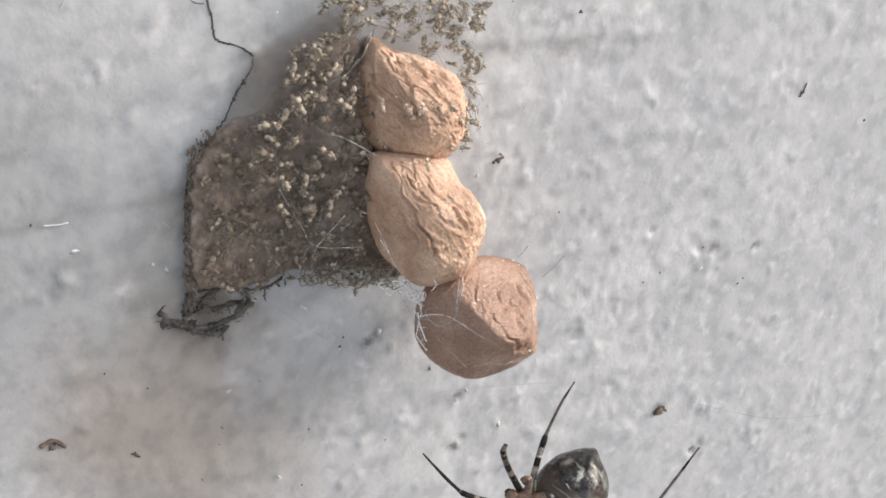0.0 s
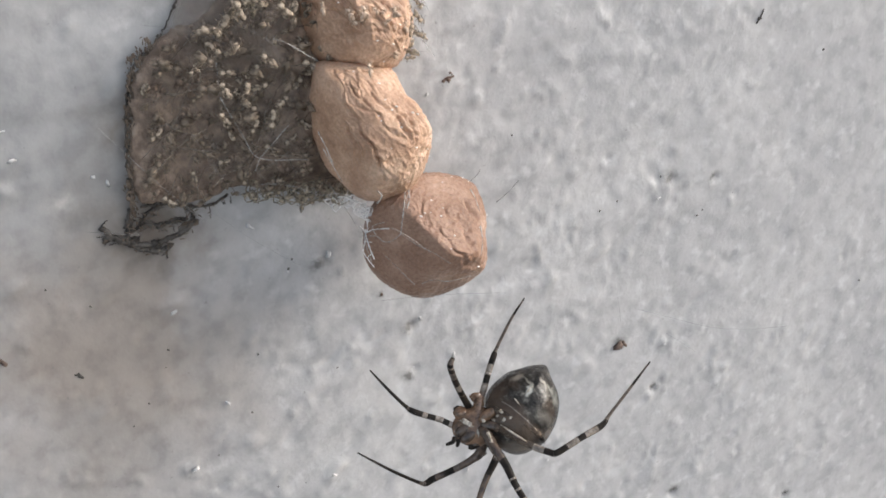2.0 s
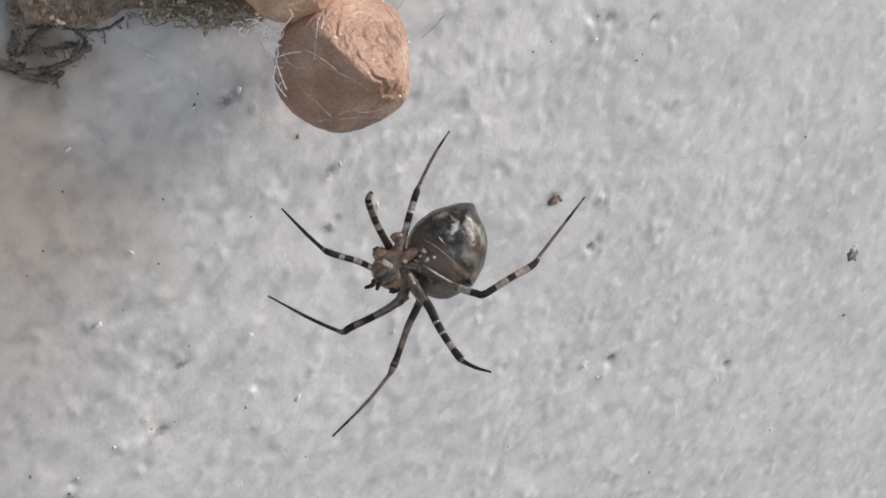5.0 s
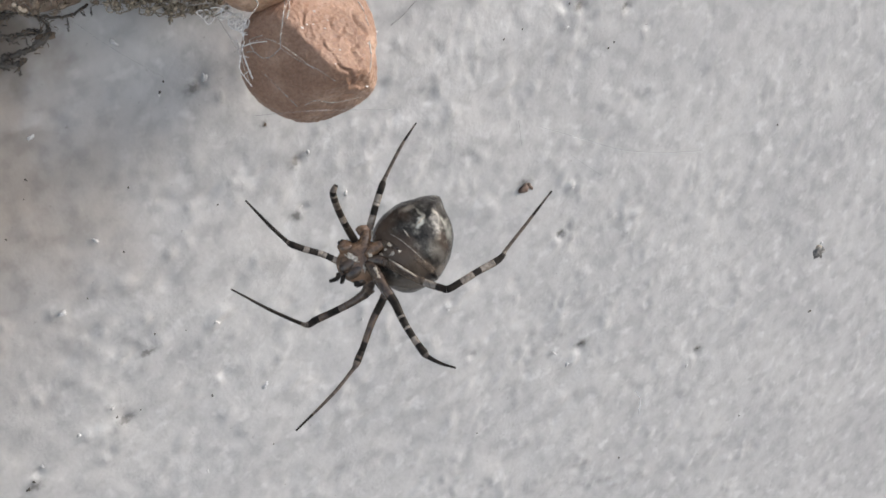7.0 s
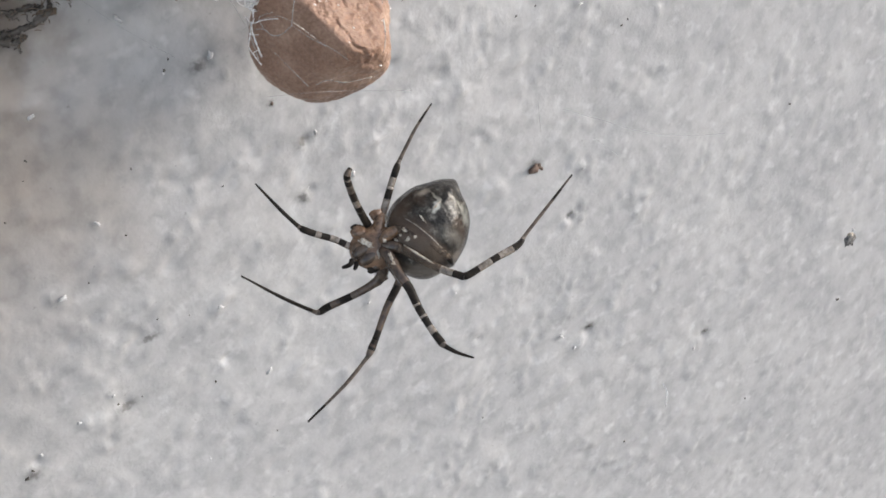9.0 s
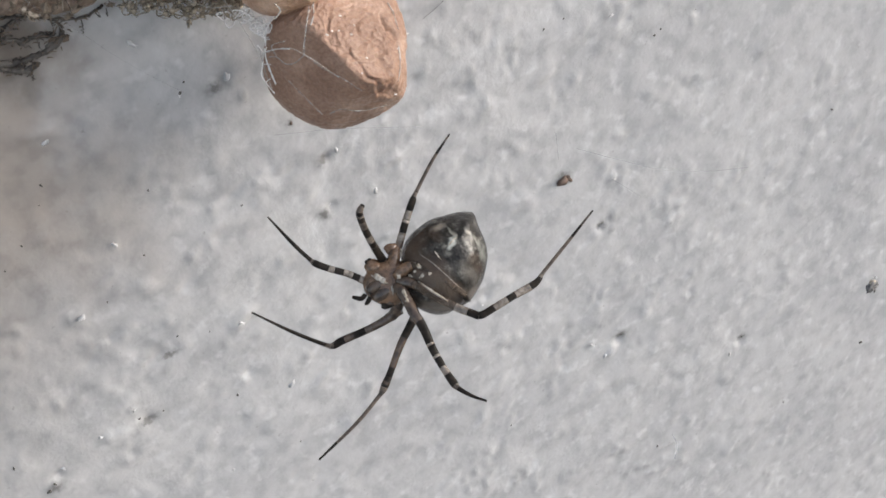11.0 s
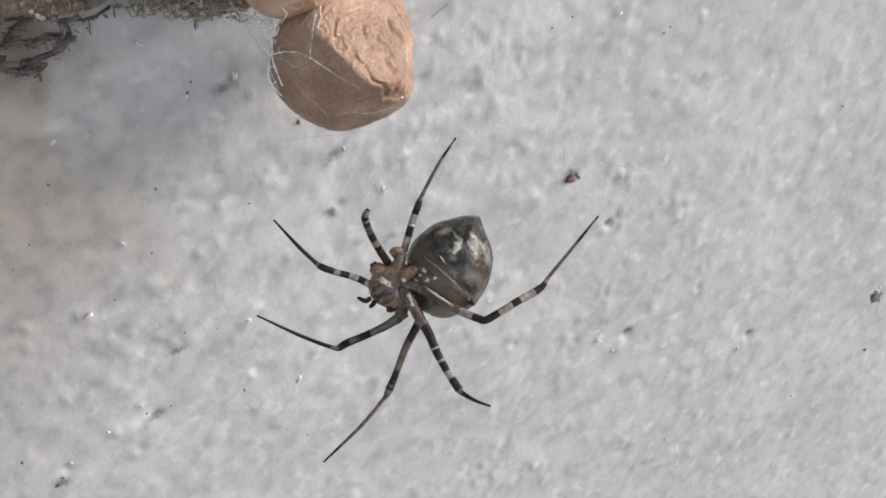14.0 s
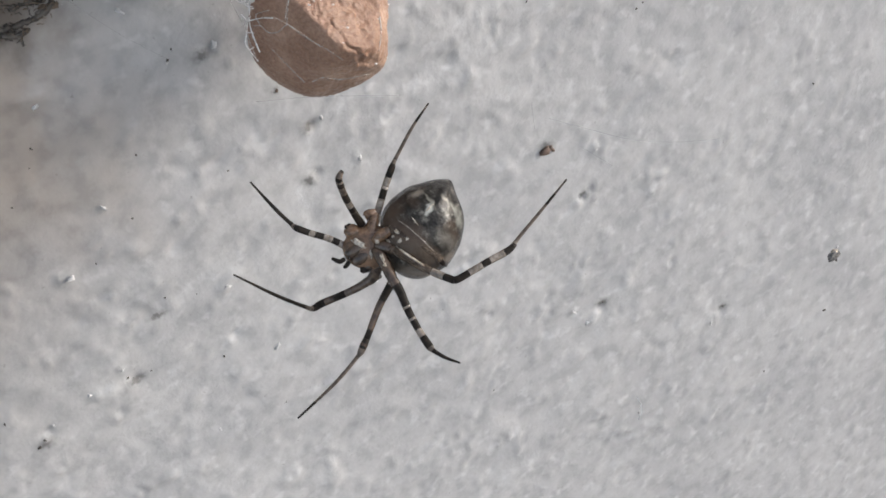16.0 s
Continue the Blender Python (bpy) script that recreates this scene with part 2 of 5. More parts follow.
CRUMB_BROWN = two_tone("brown_crumb", (0.085, 0.060, 0.05), (0.21, 0.15, 0.12), 0.4, 0.7, 0.3, 0.05, 0.01)
FLAKE = two_tone("white_flake", (0.54, 0.535, 0.53), (0.74, 0.735, 0.73), 0.3, 0.5, 0.5, 0.06, 0.01)
FLAKE_GREY = two_tone("grey_flake", (0.06, 0.06, 0.06), (0.30, 0.29, 0.28), 0.15, 0.6, 0.4, 0.05, 0.01)


def silk_material(name, see, tint):
    m, n, l, b, co = node_material(name, 0.35, 0.6)
    b.inputs["Base Color"].default_value = (*tint, 1)
    patch = ramp(n, l, noise_tex(n, l, co, 0.5, 2), [(0.35, (see * 0.4,) * 3), (0.65, (see,) * 3)])
    l.new(patch, b.inputs["Alpha"])
    return m


def film_material(name, low, high, c1, c2, size=1.0, fade=False):
    """Thin dusty silk or skin that lets part of what lies behind show through; fade: sparser towards its torn edge."""
    m = two_tone(name, c1, c2, 0.9 * size, 0.7, 0.2, 0.12, 0.02)
    n, l = m.node_tree.nodes, m.node_tree.links
    see = ramp(n, l, noise_tex(n, l, n["Texture Coordinate"].outputs["Object"], size, 5, 0.65), [(0.35, (low,) * 3), (0.65, (high,) * 3)])
    if fade:
        thin = n.new("ShaderNodeAttribute")
        thin.attribute_name = "silk_cover"
        see = mix(n, l, 1.0, see, thin.outputs["Color"], "MULTIPLY")
    l.new(see, n["Principled BSDF"].inputs["Alpha"])
    return m


FILM = film_material("dusty_silk_film", 0.10, 0.34, (0.28, 0.228, 0.192), (0.40, 0.335, 0.288), 1.0, True)
FILM_DARK = film_material("brown_silk_film", 0.22, 0.50, (0.24, 0.195, 0.165), (0.33, 0.275, 0.237), 1.3, True)
FILM_THIN = film_material("thin_silk_film", 0.04, 0.36, (0.34, 0.30, 0.245), (0.46, 0.415, 0.35), 1.0, True)
SHED = film_material("shed_skin", 0.35, 0.95, (0.225, 0.182, 0.13), (0.53, 0.45, 0.345), 0.2)
YOUNG_PALE = film_material("spiderling_abdomen", 0.45, 1.0, (0.215, 0.165, 0.12), (0.62, 0.515, 0.40), 0.14)
THIGH = film_material("translucent_brown_thigh", 0.35, 0.7, (0.07, 0.054, 0.043), (0.23, 0.172, 0.13), 0.3)
THIGH.node_tree.nodes["Principled BSDF"].inputs["Roughness"].default_value = 0.25
SILK = silk_material("silk", 0.6, (0.72, 0.70, 0.66))
SILK_FAINT = silk_material("faint_silk", 0.30, (0.80, 0.80, 0.80))
SILK_WHITE = silk_material("white_silk", 1.6, (0.86, 0.85, 0.83))
SILK_BROWN = silk_material("brown_silk", 0.6, (0.34, 0.29, 0.23))


# ---- shapes ----
def finish(name, bm, mats, parent=None, label="", smooth=True):
    me = bpy.data.meshes.new(name)
    bm.to_mesh(me)
    bm.free()
    for mt in mats if isinstance(mats, (list, tuple)) else [mats]:
        me.materials.append(mt)
    if smooth:
        me.polygons.foreach_set("use_smooth", [True] * len(me.polygons))
    ob = new(name, me)
    if parent:
        ob.parent = parent
    if label:
        tagged(ob, label)
    return ob


def part(name, bm, material, parent, label=""):
    return finish(name, bm, material, parent, label)


def smooth_radii(knots, count):
    """Radii all round from (degrees, radius) knots, as a smooth closed curve."""
    a = np.array([k[0] for k in knots], float)
    r = np.array([k[1] for k in knots], float)
    a3, r3 = np.concatenate([a - 360, a, a + 360]), np.tile(r, 3)
    fine = np.interp(np.arange(720) / 2.0, a3, r3)
    w = np.hanning(23)
    fine = np.convolve(np.tile(fine, 3), w / w.sum(), "same")[720:1440]
    return np.interp(np.arange(count) * 360.0 / count, np.arange(720) / 2.0, fine, period=360)


def lobed_body(knots, front, back, around=96, rings=48, full=0.85, skin=None, at=(0, 0, 0)):
    """A closed body with a free outline in its own x-y plane and rounded front (+z) and back: millimetres."""
    bm = bmesh.new()
    radii = smooth_radii(knots, around)
    grid = []
    for i in range(1, rings):
        phi = math.pi * (i / rings - 0.5)
        lat, dep = math.cos(phi) ** full, math.sin(phi)
        row = []
        for j in range(around):
            th = 2 * math.pi * j / around
            p = Vector((radii[j] * lat * math.cos(th), radii[j] * lat * math.sin(th), dep * (front if dep > 0 else back)))
            if skin:
                p = skin(p)
            row.append(bm.verts.new((p + Vector(at)) * MM))
        grid.append(row)
    ends = []
    for s, d in ((-1, back), (1, front)):
        p = Vector((0, 0, s * d))
        ends.append(bm.verts.new(((skin(p) if skin else p) + Vector(at)) * MM))
    for i in range(len(grid) - 1):
        for j in range(around):
            k = (j + 1) % around
            bm.faces.new((grid[i][j], grid[i][k], grid[i + 1][k], grid[i + 1][j]))
    for j in range(around):
        k = (j + 1) % around
        bm.faces.new((ends[0], grid[0][k], grid[0][j]))
        bm.faces.new((ends[1], grid[-1][j], grid[-1][k]))
    return bm


def spline(points, per=6):
    """Points of a smooth line through the given ones (any number of values each)."""
    p = np.array(points, float)
    q = np.vstack([2 * p[0] - p[1], p, 2 * p[-1] - p[-2]])
    out = []
    for i in range(1, len(q) - 2):
        for s in np.arange(per) / per:
            a, b, c, d = q[i - 1 : i + 3]
            out.append(0.5 * (2 * b + (c - a) * s + (2 * a - 5 * b + 4 * c - d) * s**2 + (3 * b - a - 3 * c + d) * s**3))
    out.append(p[-1])
    return np.array(out)


def tube(line, sides=8, bm=None, slot=None):
    """A round tapering limb along rows of x, y, z, radius (millimetres), with closed ends. slot: material index for each row."""
    bm = bm or bmesh.new()
    pts = [Vector(r[:3]) for r in line]
    side = None
    rings = []
    for i, p in enumerate(pts):
        d = (pts[min(i + 1, len(pts) - 1)] - pts[max(i - 1, 0)]).normalized()
        side = (side - d * side.dot(d)) if side else d.orthogonal()
        side.normalize()
        other = d.cross(side)
        r = max(float(line[i][3]), 0.004)
        rings.append([bm.verts.new((p + side * (r * math.cos(2 * math.pi * k / sides)) + other * (r * math.sin(2 * math.pi * k / sides))) * MM) for k in range(sides)])
    for i in range(len(rings) - 1):
        for k in range(sides):
            n2 = (k + 1) % sides
            f = bm.faces.new((rings[i][k], rings[i][n2], rings[i + 1][n2], rings[i + 1][k]))
            if slot is not None:
                f.material_index = slot[i]
    bm.faces.new(rings[0][::-1])
    bm.faces.new(rings[-1])
    return bm


def lump(radius, rough=0.3, sub=2, seed=0, flat=(1, 1, 1), bm=None, at=(0, 0, 0)):
    """A small uneven clod, millimetres."""
    made = bmesh.new()
    bmesh.ops.create_icosphere(made, subdivisions=sub, radius=1.0)
    out = bm or made
    keep = {}
    for v in made.verts:
        d = v.co.normalized()
        s = radius * (1 + rough * noise.noise(d * 1.7 + Vector((seed * 3.1, seed, 0))) + rough * 0.5 * noise.noise(d * 4 + Vector((0, seed * 2.3, 0))))
        p = (Vector((d.x * flat[0], d.y * flat[1], d.z * flat[2])) * s + Vector(at)) * MM
        if bm:
            keep[v.index] = bm.verts.new(p)
        else:
            v.co = p
    if bm:
        for f in made.faces:
            bm.faces.new([keep[v.index] for v in f.verts])
        made.free()
    return out


def thing(name, label, category, group="", kind="", at=None):
    ob = new(name)
    ob.empty_display_size = 0.001
    if at is not None:
        ob.matrix_world = at
    return tagged(ob, label, category, group, kind)


# ---- the wall and the ground below it ----
rng = np.random.default_rng(7)


def lattice_noise(x, z, size, seed):
    """Smooth noise from -1 to 1 on the wall, with features of that size."""
    g = np.random.default_rng(seed).uniform(-1, 1, (257, 257))
    u, v = x / size + 128.3, z / size + 128.7
    i, j = np.floor(u).astype(int), np.floor(v).astype(int)
    a, b = u - i, v - j
    a, b = a * a * (3 - 2 * a), b * b * (3 - 2 * b)
    i, j = i % 256, j % 256
    return (g[i, j] * (1 - a) + g[i + 1, j] * a) * (1 - b) + (g[i, j + 1] * (1 - a) + g[i + 1, j + 1] * a) * b


PITS = [(11.9, -18.3, 0.34), (19.3, -23.2, 0.28), (0.0, 0.0, 0.26), (-0.4, -2.4, 0.24), (-2.9, 5.3, 0.24), (15.1, 0.9, 0.34), (-11.0, -8.2, 0.36), (-15.3, -8.7, 0.25),
        (14.2, 1.3, 0.26), (11.9, -10.6, 0.25), (17.6, -0.2, 0.28), (25.1, -8.7, 0.25), (11.8, 3.5, 0.2), (12.4, -10.4, 0.2), (13.3, -7.9, 0.18), (5.3, -11.1, 0.18), (-11.0, -3.4, 0.18), (-6.3, -8.6, 0.26), (5.7, -14.9, 0.2), (-12.2, -9.5, 0.3), (9.0, -16.9, 0.22), (16.5, -17.7, 0.24), (18.6, -1.6, 0.22), (-1.1, -7.9, 0.24), (3.0, 2.0, 0.2), (22.4, -2.6, 0.22)]
NUBS = [(-11.6, -1.8, 0.22), (-5.9, -5.8, 0.16), (-9.2, 0.6, 0.16), (-8.6, 7.7, 0.15), (1.6, -2.8, 0.16), (-7.8, 24.4, 0.16), (-5.4, 8.6, 0.16), (-2.7, 5.0, 0.2),
        (1.5, -2.4, 0.2), (5.7, 3.1, 0.14), (8.6, 0.0, 0.16), (-12.5, 0.6, 0.12), (13.6, 16.5, 0.12), (-10.2, -5.5, 0.1), (11.3, -18.9, 0.26), (18.9, -23.9, 0.2), (12.6, -11.1, 0.2),
        (-6.6, -1.48, 0.26), (-11.4, -7.3, 0.16), (-12.8, -8.1, 0.24), (16.0, 0.2, 0.2), (15.25, -0.25, 0.18), (18.3, -2.2, 0.18), (18.4, -5.0, 0.2), (10.3, -17.55, 0.2), (18.5, -23.6, 0.22), (0.67, -9.4, 0.18),
        (5.0, -11.4, 0.18), (12.97, -8.15, 0.2), (-5.1, 0.1, 0.16), (-3.2, -3.65, 0.18), (-3.6, -9.3, 0.24), (-8.55, -3.95, 0.22), (-10.4, -3.65, 0.16), (14.0, 0.28, 0.18)]


def relief(x, z):
    """How far the paint stands proud of the wall's plane."""
    u, v = 0.82 * x + 0.57 * z, 0.82 * z - 0.57 * x
    h = 0.10 * lattice_noise(0.6 * x, z, 2.4, 1) + 0.05 * lattice_noise(0.55 * x, z, 0.9, 2) + 0.035 * lattice_noise(u, v, 1.1, 12) + 0.010 * lattice_noise(u, v, 0.5, 3)
    lumps = 0.6 * lattice_noise(u, v, 0.8, 4) + 0.5 * lattice_noise(0.7 * x, z, 0.7, 14)
    h += 0.28 * np.clip(lumps - 0.40, 0, 1) - 0.26 * np.clip(-lumps - 0.46, 0, 1)
    h += 0.30 * np.clip(lattice_noise(x, z, 0.33, 9) * lattice_noise(x, z, 1.9, 10) - 0.22, 0, 1)
    for px, pz, r in PITS:
        d2 = ((x - px) ** 2 + (z - pz) ** 2) / r**2
        h += -0.24 * np.exp(-d2 * 1.6) + 0.15 * np.exp(-(((x - px + r) ** 2 + (z - pz + r) ** 2) / r**2) * 1.6)
    for px, pz, r in NUBS:
        h += 0.2 * np.exp(-((x - px) ** 2 + (z - pz) ** 2) / (0.5 * r**2))
    h *= 1 - 0.45 * np.clip((x - 12) / 14, 0, 1)
    h *= 0.72
    # the lapped edge of an older coat of paint, on both sides of the nest
    edge = z - (18.05 - 0.36 * x + 0.25 * lattice_noise(x, z * 0, 2.0, 5))
    h += -0.17 * (1 / (1 + np.exp(np.clip(edge / 0.12, -60, 60)))) * np.exp(np.clip(edge, -50, 0) / 2.5) * np.clip((x - 2) / 3, 0, 1) * np.clip((17 - x) / 6, 0, 1)
    edge = z - (13.7 - 0.2 * x + 0.2 * lattice_noise(x, z * 0, 2.0, 6))
    h += -0.14 * (1 / (1 + np.exp(np.clip(edge / 0.12, -60, 60)))) * np.exp(np.clip(edge, -50, 0) / 2.5) * np.clip((-7 - x) / 2, 0, 1)
    return h


def build_wall():
    def lines(a, b, step, far):
        return np.concatenate([[-far, -far / 3, a - 60, a - 15, a - 4], np.arange(a, b + step / 2, step), [b + 4, b + 15, b + 60, far / 3, far]])

    xs, zs = lines(-24.0, 38.0, 0.17, 1500.0), lines(-48.0, 31.0, 0.17, 1200.0)
    gx, gz = np.meshgrid(xs, zs, indexing="ij")
    inside = np.clip(np.minimum.reduce([gx + 24, 38 - gx, gz + 48, 31 - gz]) / 1.0, 0, 1)
    y = -relief(gx, gz) * inside
    verts = np.stack([gx, y, gz], -1).reshape(-1, 3) * MM
    nx, nz = len(xs), len(zs)
    i, j = np.meshgrid(np.arange(nx - 1), np.arange(nz - 1), indexing="ij")
    a = (i * nz + j).ravel()
    faces = np.stack([a, a + nz, a + nz + 1, a + 1], 1)
    n0 = len(verts)
    corners = [0, (nx - 1) * nz, nx * nz - 1, nz - 1]
    rear = verts[corners] + [0, 0.12, 0]
    verts = np.vstack([verts, rear])
    faces = faces.tolist() + [[n0 + 3, n0 + 2, n0 + 1, n0]]
    edges = [[k * nz for k in range(nx)], [(nx - 1) * nz + k for k in range(nz)], [k * nz + nz - 1 for k in range(nx)][::-1], list(range(nz))[::-1]]
    for s, e in enumerate(edges):
        faces.append(e[::-1] + [n0 + s, n0 + (s + 1) % 4])
    me = bpy.data.meshes.new("wall_north")
    me.from_pydata(verts.tolist(), [], faces)
    me.materials.append(WALL)
    me.polygons.foreach_set("use_smooth", [len(p.vertices) == 4 for p in me.polygons])
    return tagged(new("wall_north", me), "rough grey-white painted wall with pits, stains, painted-in shade and a crack", "wall", kind="structure")


# Ground out of view, added to close the place and bounce daylight upwards.
def build_ground():
    bm = bmesh.new()
    bmesh.ops.create_grid(bm, x_segments=8, y_segments=8, size=300.0)
    bmesh.ops.translate(bm, vec=(0, 0, -1.2), verts=bm.verts)
    return tagged(finish("ground", bm, GROUND, smooth=False), "plain grey unseen ground below the wall, added for bounce light", "ground", kind="structure")


build_wall()
build_ground()


# ---- the three egg sacs, hanging in a chain close to the wall ----
SAC_TURN = (57.9, 12.7, -27.7)


def wrinkled(deep, run, seed, facets=(), smooth_from=0.3, tilt=0.0, crumple=1.0, edge=0.4):
    """Skin of a papery sac: flat facets, long creases across the direction run, fine crumples."""
    run = Vector(run).normalized()
    off = Vector((seed * 7.3, seed * 3.1, seed * 5.7))

    def skin(p):
        for n, d in facets:
            n = Vector(n).normalized()
            over = p.dot(n) - d
            if over > -edge:
                s = (over + edge) ** 2 / (4 * edge) if over < edge else over
                p = p - n * s * 0.92
        out = p.normalized()
        along = p.dot(run)
        q = (p - run * along * 0.70) * 2.4 + off
        q += Vector((noise.noise(p * 0.9 + off), noise.noise(p * 0.9 - off), 0)) * 0.6
        ridge = 1 - abs(noise.noise(q)) * 3.4
        small = 1 - abs(noise.noise(q * 2.1 + off)) * 3.0
        fold = max(0.0, 1 - abs(noise.noise(q * 1.25 - off)) * 8.0)
        tiny = 1 - abs(noise.noise(p * 4.2 + off)) * 3.0
        mask = 0.25 + 0.75 * max(0.0, min(1.0, 0.55 + 1.6 * noise.noise(p * 0.55 + off * 2)))
        mask *= max(0.12, min(1.0, (p.x + 0.5 * p.y + 1.3 + smooth_from) / 1.4))
        dents = noise.noise(p * 0.8 - off) * 0.08
        p = p + Vector((0, 0, tilt * p.y))
        return p + out * (deep * mask * (max(ridge, 0) ** 1.6 * 0.22 + max(small, 0) ** 1.5 * 0.06 - fold * 0.14 - 0.07) + dents + crumple * (0.035 * max(tiny, 0) + 0.02 * noise.noise(p * 8 + off)))

    return skin


def creased(skin, creases, deep, wide, seed):
    """Adds long sharp folds, from x1, y1 to x2, y2 on the front, to a sac's skin."""
    off = Vector((seed * 3.7, seed * 1.9, seed))

    def folded(p):
        q = skin(p)
        front = max(0.0, min(1.0, (q.z + 0.6) / 1.2))
        if front == 0:
            return q
        x = q.x + 0.24 * noise.noise(q * 1.5 + off) + 0.09 * noise.noise(q * 4.5 + off)
        y = q.y + 0.24 * noise.noise(q * 1.5 - off) + 0.09 * noise.noise(q * 4.5 - off)
        h = 0.0
        for n, (x1, y1, x2, y2) in enumerate(creases):
            dx, dy = x2 - x1, y2 - y1
            long = math.hypot(dx, dy)
            u = ((x - x1) * dx + (y - y1) * dy) / long**2
            if not -0.1 < u < 1.1:
                continue
            s = ((x - x1) * dy - (y - y1) * dx) / long
            w = wide * (0.75 + 0.5 * ((n * 0.37) % 1)) * (1 + 0.6 * noise.noise(Vector((u * 2.5, n * 1.7, seed))))
            if abs(s) > 6 * w:
                continue
            end = max(0.0, min(1.0, (0.5 - abs(u - 0.5) + 0.1) / 0.25))
            h += end * deep * (0.6 + 0.8 * ((n * 0.61) % 1)) * (-max(0.0, 1 - abs(s) / (1.3 * w)) + 0.5 * max(0.0, 1 - abs(s - 2.2 * w) / (2 * w)) + 0.8 * max(0.0, 1 - abs(s + 2.0 * w) / (1.6 * w)))
        return q + p.normalized() * (h * front)

    return folded


def egg_sac(label, centre, knots, front, back, skin, material=SAC):
    sac = thing("egg_sac", label, "egg sac", "chain of egg sacs", at=pose(*[c * MM for c in centre], *SAC_TURN))
    part("shell", lobed_body(knots, front, back, 360, 170, 0.72, skin), material, sac)
    return sac


TOP_FOLDS = [(-1.45, 2.0, -0.78, 0.36), (-1.15, 1.95, 0.11, 0.24), (-0.9, 2.0, 0.67, 0.69), (-0.5, 1.75, 1.22, 0.47), (-0.3, 1.85, 1.44, 1.02), (0.11, 0.47, 1.33, 0.02), (1.22, 0.47, 1.67, -1.09),
             (0.33, 0.02, 1.22, -0.64), (-1.62, 1.91, -1.44, -0.64), (-1.0, 0.02, 0.33, -0.64), (-0.67, 1.36, 0.33, 0.24), (-0.33, 1.36, 1.0, 0.8), (-0.56, -0.98, 1.22, -0.87)]
MID_FOLDS = [(-1.4, 2.16, -0.89, 1.16), (-0.89, 1.16, -0.4, 0.27), (-0.4, 0.27, 0.09, -0.62), (0.09, -0.62, 0.82, -1.84), (-0.18, 0.93, 0.6, 0.16), (0.16, 1.16, 0.82, 0.6), (-0.4, 0.82, 0.27, 0.38), (0.6, 0.04, 1.38, -0.62),
             (1.04, 0.27, 1.49, -0.51), (-0.18, -0.29, 0.49, -1.07), (0.82, 0.93, 1.49, 0.04), (-0.62, 1.6, -0.18, 1.04), (0.49, -1.07, 0.67, -2.18), (-0.84, 0.04, -0.4, -1.07), (0.16, -1.18, 0.93, -1.4), (1.49, 0.49, 1.93, -0.62)]
LOW_FOLDS = [(-0.24, 1.42, -0.02, 0.53), (1.31, 0.76, 1.53, 0.09), (0.64, 0.09, 1.09, -0.58), (1.09, -0.58, 1.76, -1.24), (1.53, 0.53, 1.98, -0.8), (-0.02, 0.53, 0.64, -0.02), (1.76, 1.42, 2.09, 0.53), (0.87, 1.2, 1.09, 0.53), (1.53, -1.24, 2.31, -1.07)]
sac_top = egg_sac("tan papery egg sac, pointed at its top, wrinkled", (0.75, -1.9, 15.74),
                  [(0, 2.2), (30, 2.18), (55, 2.02), (90, 2.08), (108, 2.38), (121, 3.4), (134, 2.72), (161, 2.43), (190, 2.25), (229, 2.15), (270, 1.95), (312, 2.4), (340, 2.3)],
                  2.3, 2.2, creased(wrinkled(0.6, (0.75, -0.55, 0), 1.0, [((-0.60, -0.40, 0.70), 1.62), ((0.6, 0.35, 0.72), 2.0)], crumple=0.6), TOP_FOLDS, 0.06, 0.07, 1))
sac_mid = egg_sac("tan papery egg sac with deep creases, between two others", (-0.44, -3.38, 11.77),
                  [(0, 2.46), (16, 2.22), (40, 1.95), (55, 2.12), (70, 2.5), (88, 2.45), (104, 2.6), (118, 2.95), (129, 3.35), (141, 2.9), (168, 2.43), (201, 2.38), (238, 2.48), (266, 2.74), (300, 2.85), (320, 2.7), (337, 2.52)],
                  2.3, 2.3, creased(wrinkled(0.35, (0.55, -0.8, 0.1), 2.0, [((-0.72, -0.42, 0.55), 1.62), ((0.5, 0.5, 0.7), 2.0)], 0.3, 0.2, 0.5), MID_FOLDS, 0.09, 0.07, 2))
sac_low = egg_sac("brown papery egg sac with flat faces, lowest of three", (0.46, -3.87, 6.53),
                  [(0, 2.52), (30, 2.76), (45, 3.0), (70, 2.68), (90, 2.5), (144, 2.44), (180, 2.54), (200, 2.7), (227, 2.72), (250, 2.68), (270, 2.66), (300, 2.68), (330, 2.86)],
                  3.15, 2.3, creased(wrinkled(0.16, (0.7, 0.5, 0), 3.0, [((-0.52, -0.52, 0.68), 1.85), ((0.52, 0.52, 0.68), 2.12), ((0.2, -0.85, 0.45), 2.3)], 0.3, 0.0, 0.8, 0.42), LOW_FOLDS, 0.07, 0.12, 3), SAC_ROSY)
bpy.context.view_layer.update()


def face_of(sac, x, y):
    """The front of a sac's shell at x, y in the sac's own frame, in millimetres."""
    hit, at, normal, _ = sac.children[0].ray_cast(Vector((x, y, 9.0)) * MM, Vector((0, 0, -1)))
    return (at + normal * 0.015 * MM) / MM if hit else Vector((x, y, 0.2))


def cling(sac, name, points, radius, material, label=""):
    """A thread that lies on the front of a sac."""
    rows = [(*face_of(sac, x, y), radius * (1 + 0.8 * noise.noise(Vector((k * 0.45, x, y))))) for k, (x, y) in enumerate(spline(points, 9))]
    part(name, tube(rows, 5), material, sac, label)


def drape(sac, name, rows, radius, material, label=""):
    """A thread laid over a sac, in the sac's own frame."""
    line = spline(rows, 7)
    part(name, tube([(*p, radius * (1 + 0.6 * noise.noise(Vector((k * 0.7, rows[0][0], 2))))) for k, p in enumerate(line)], 5), material, sac, label)


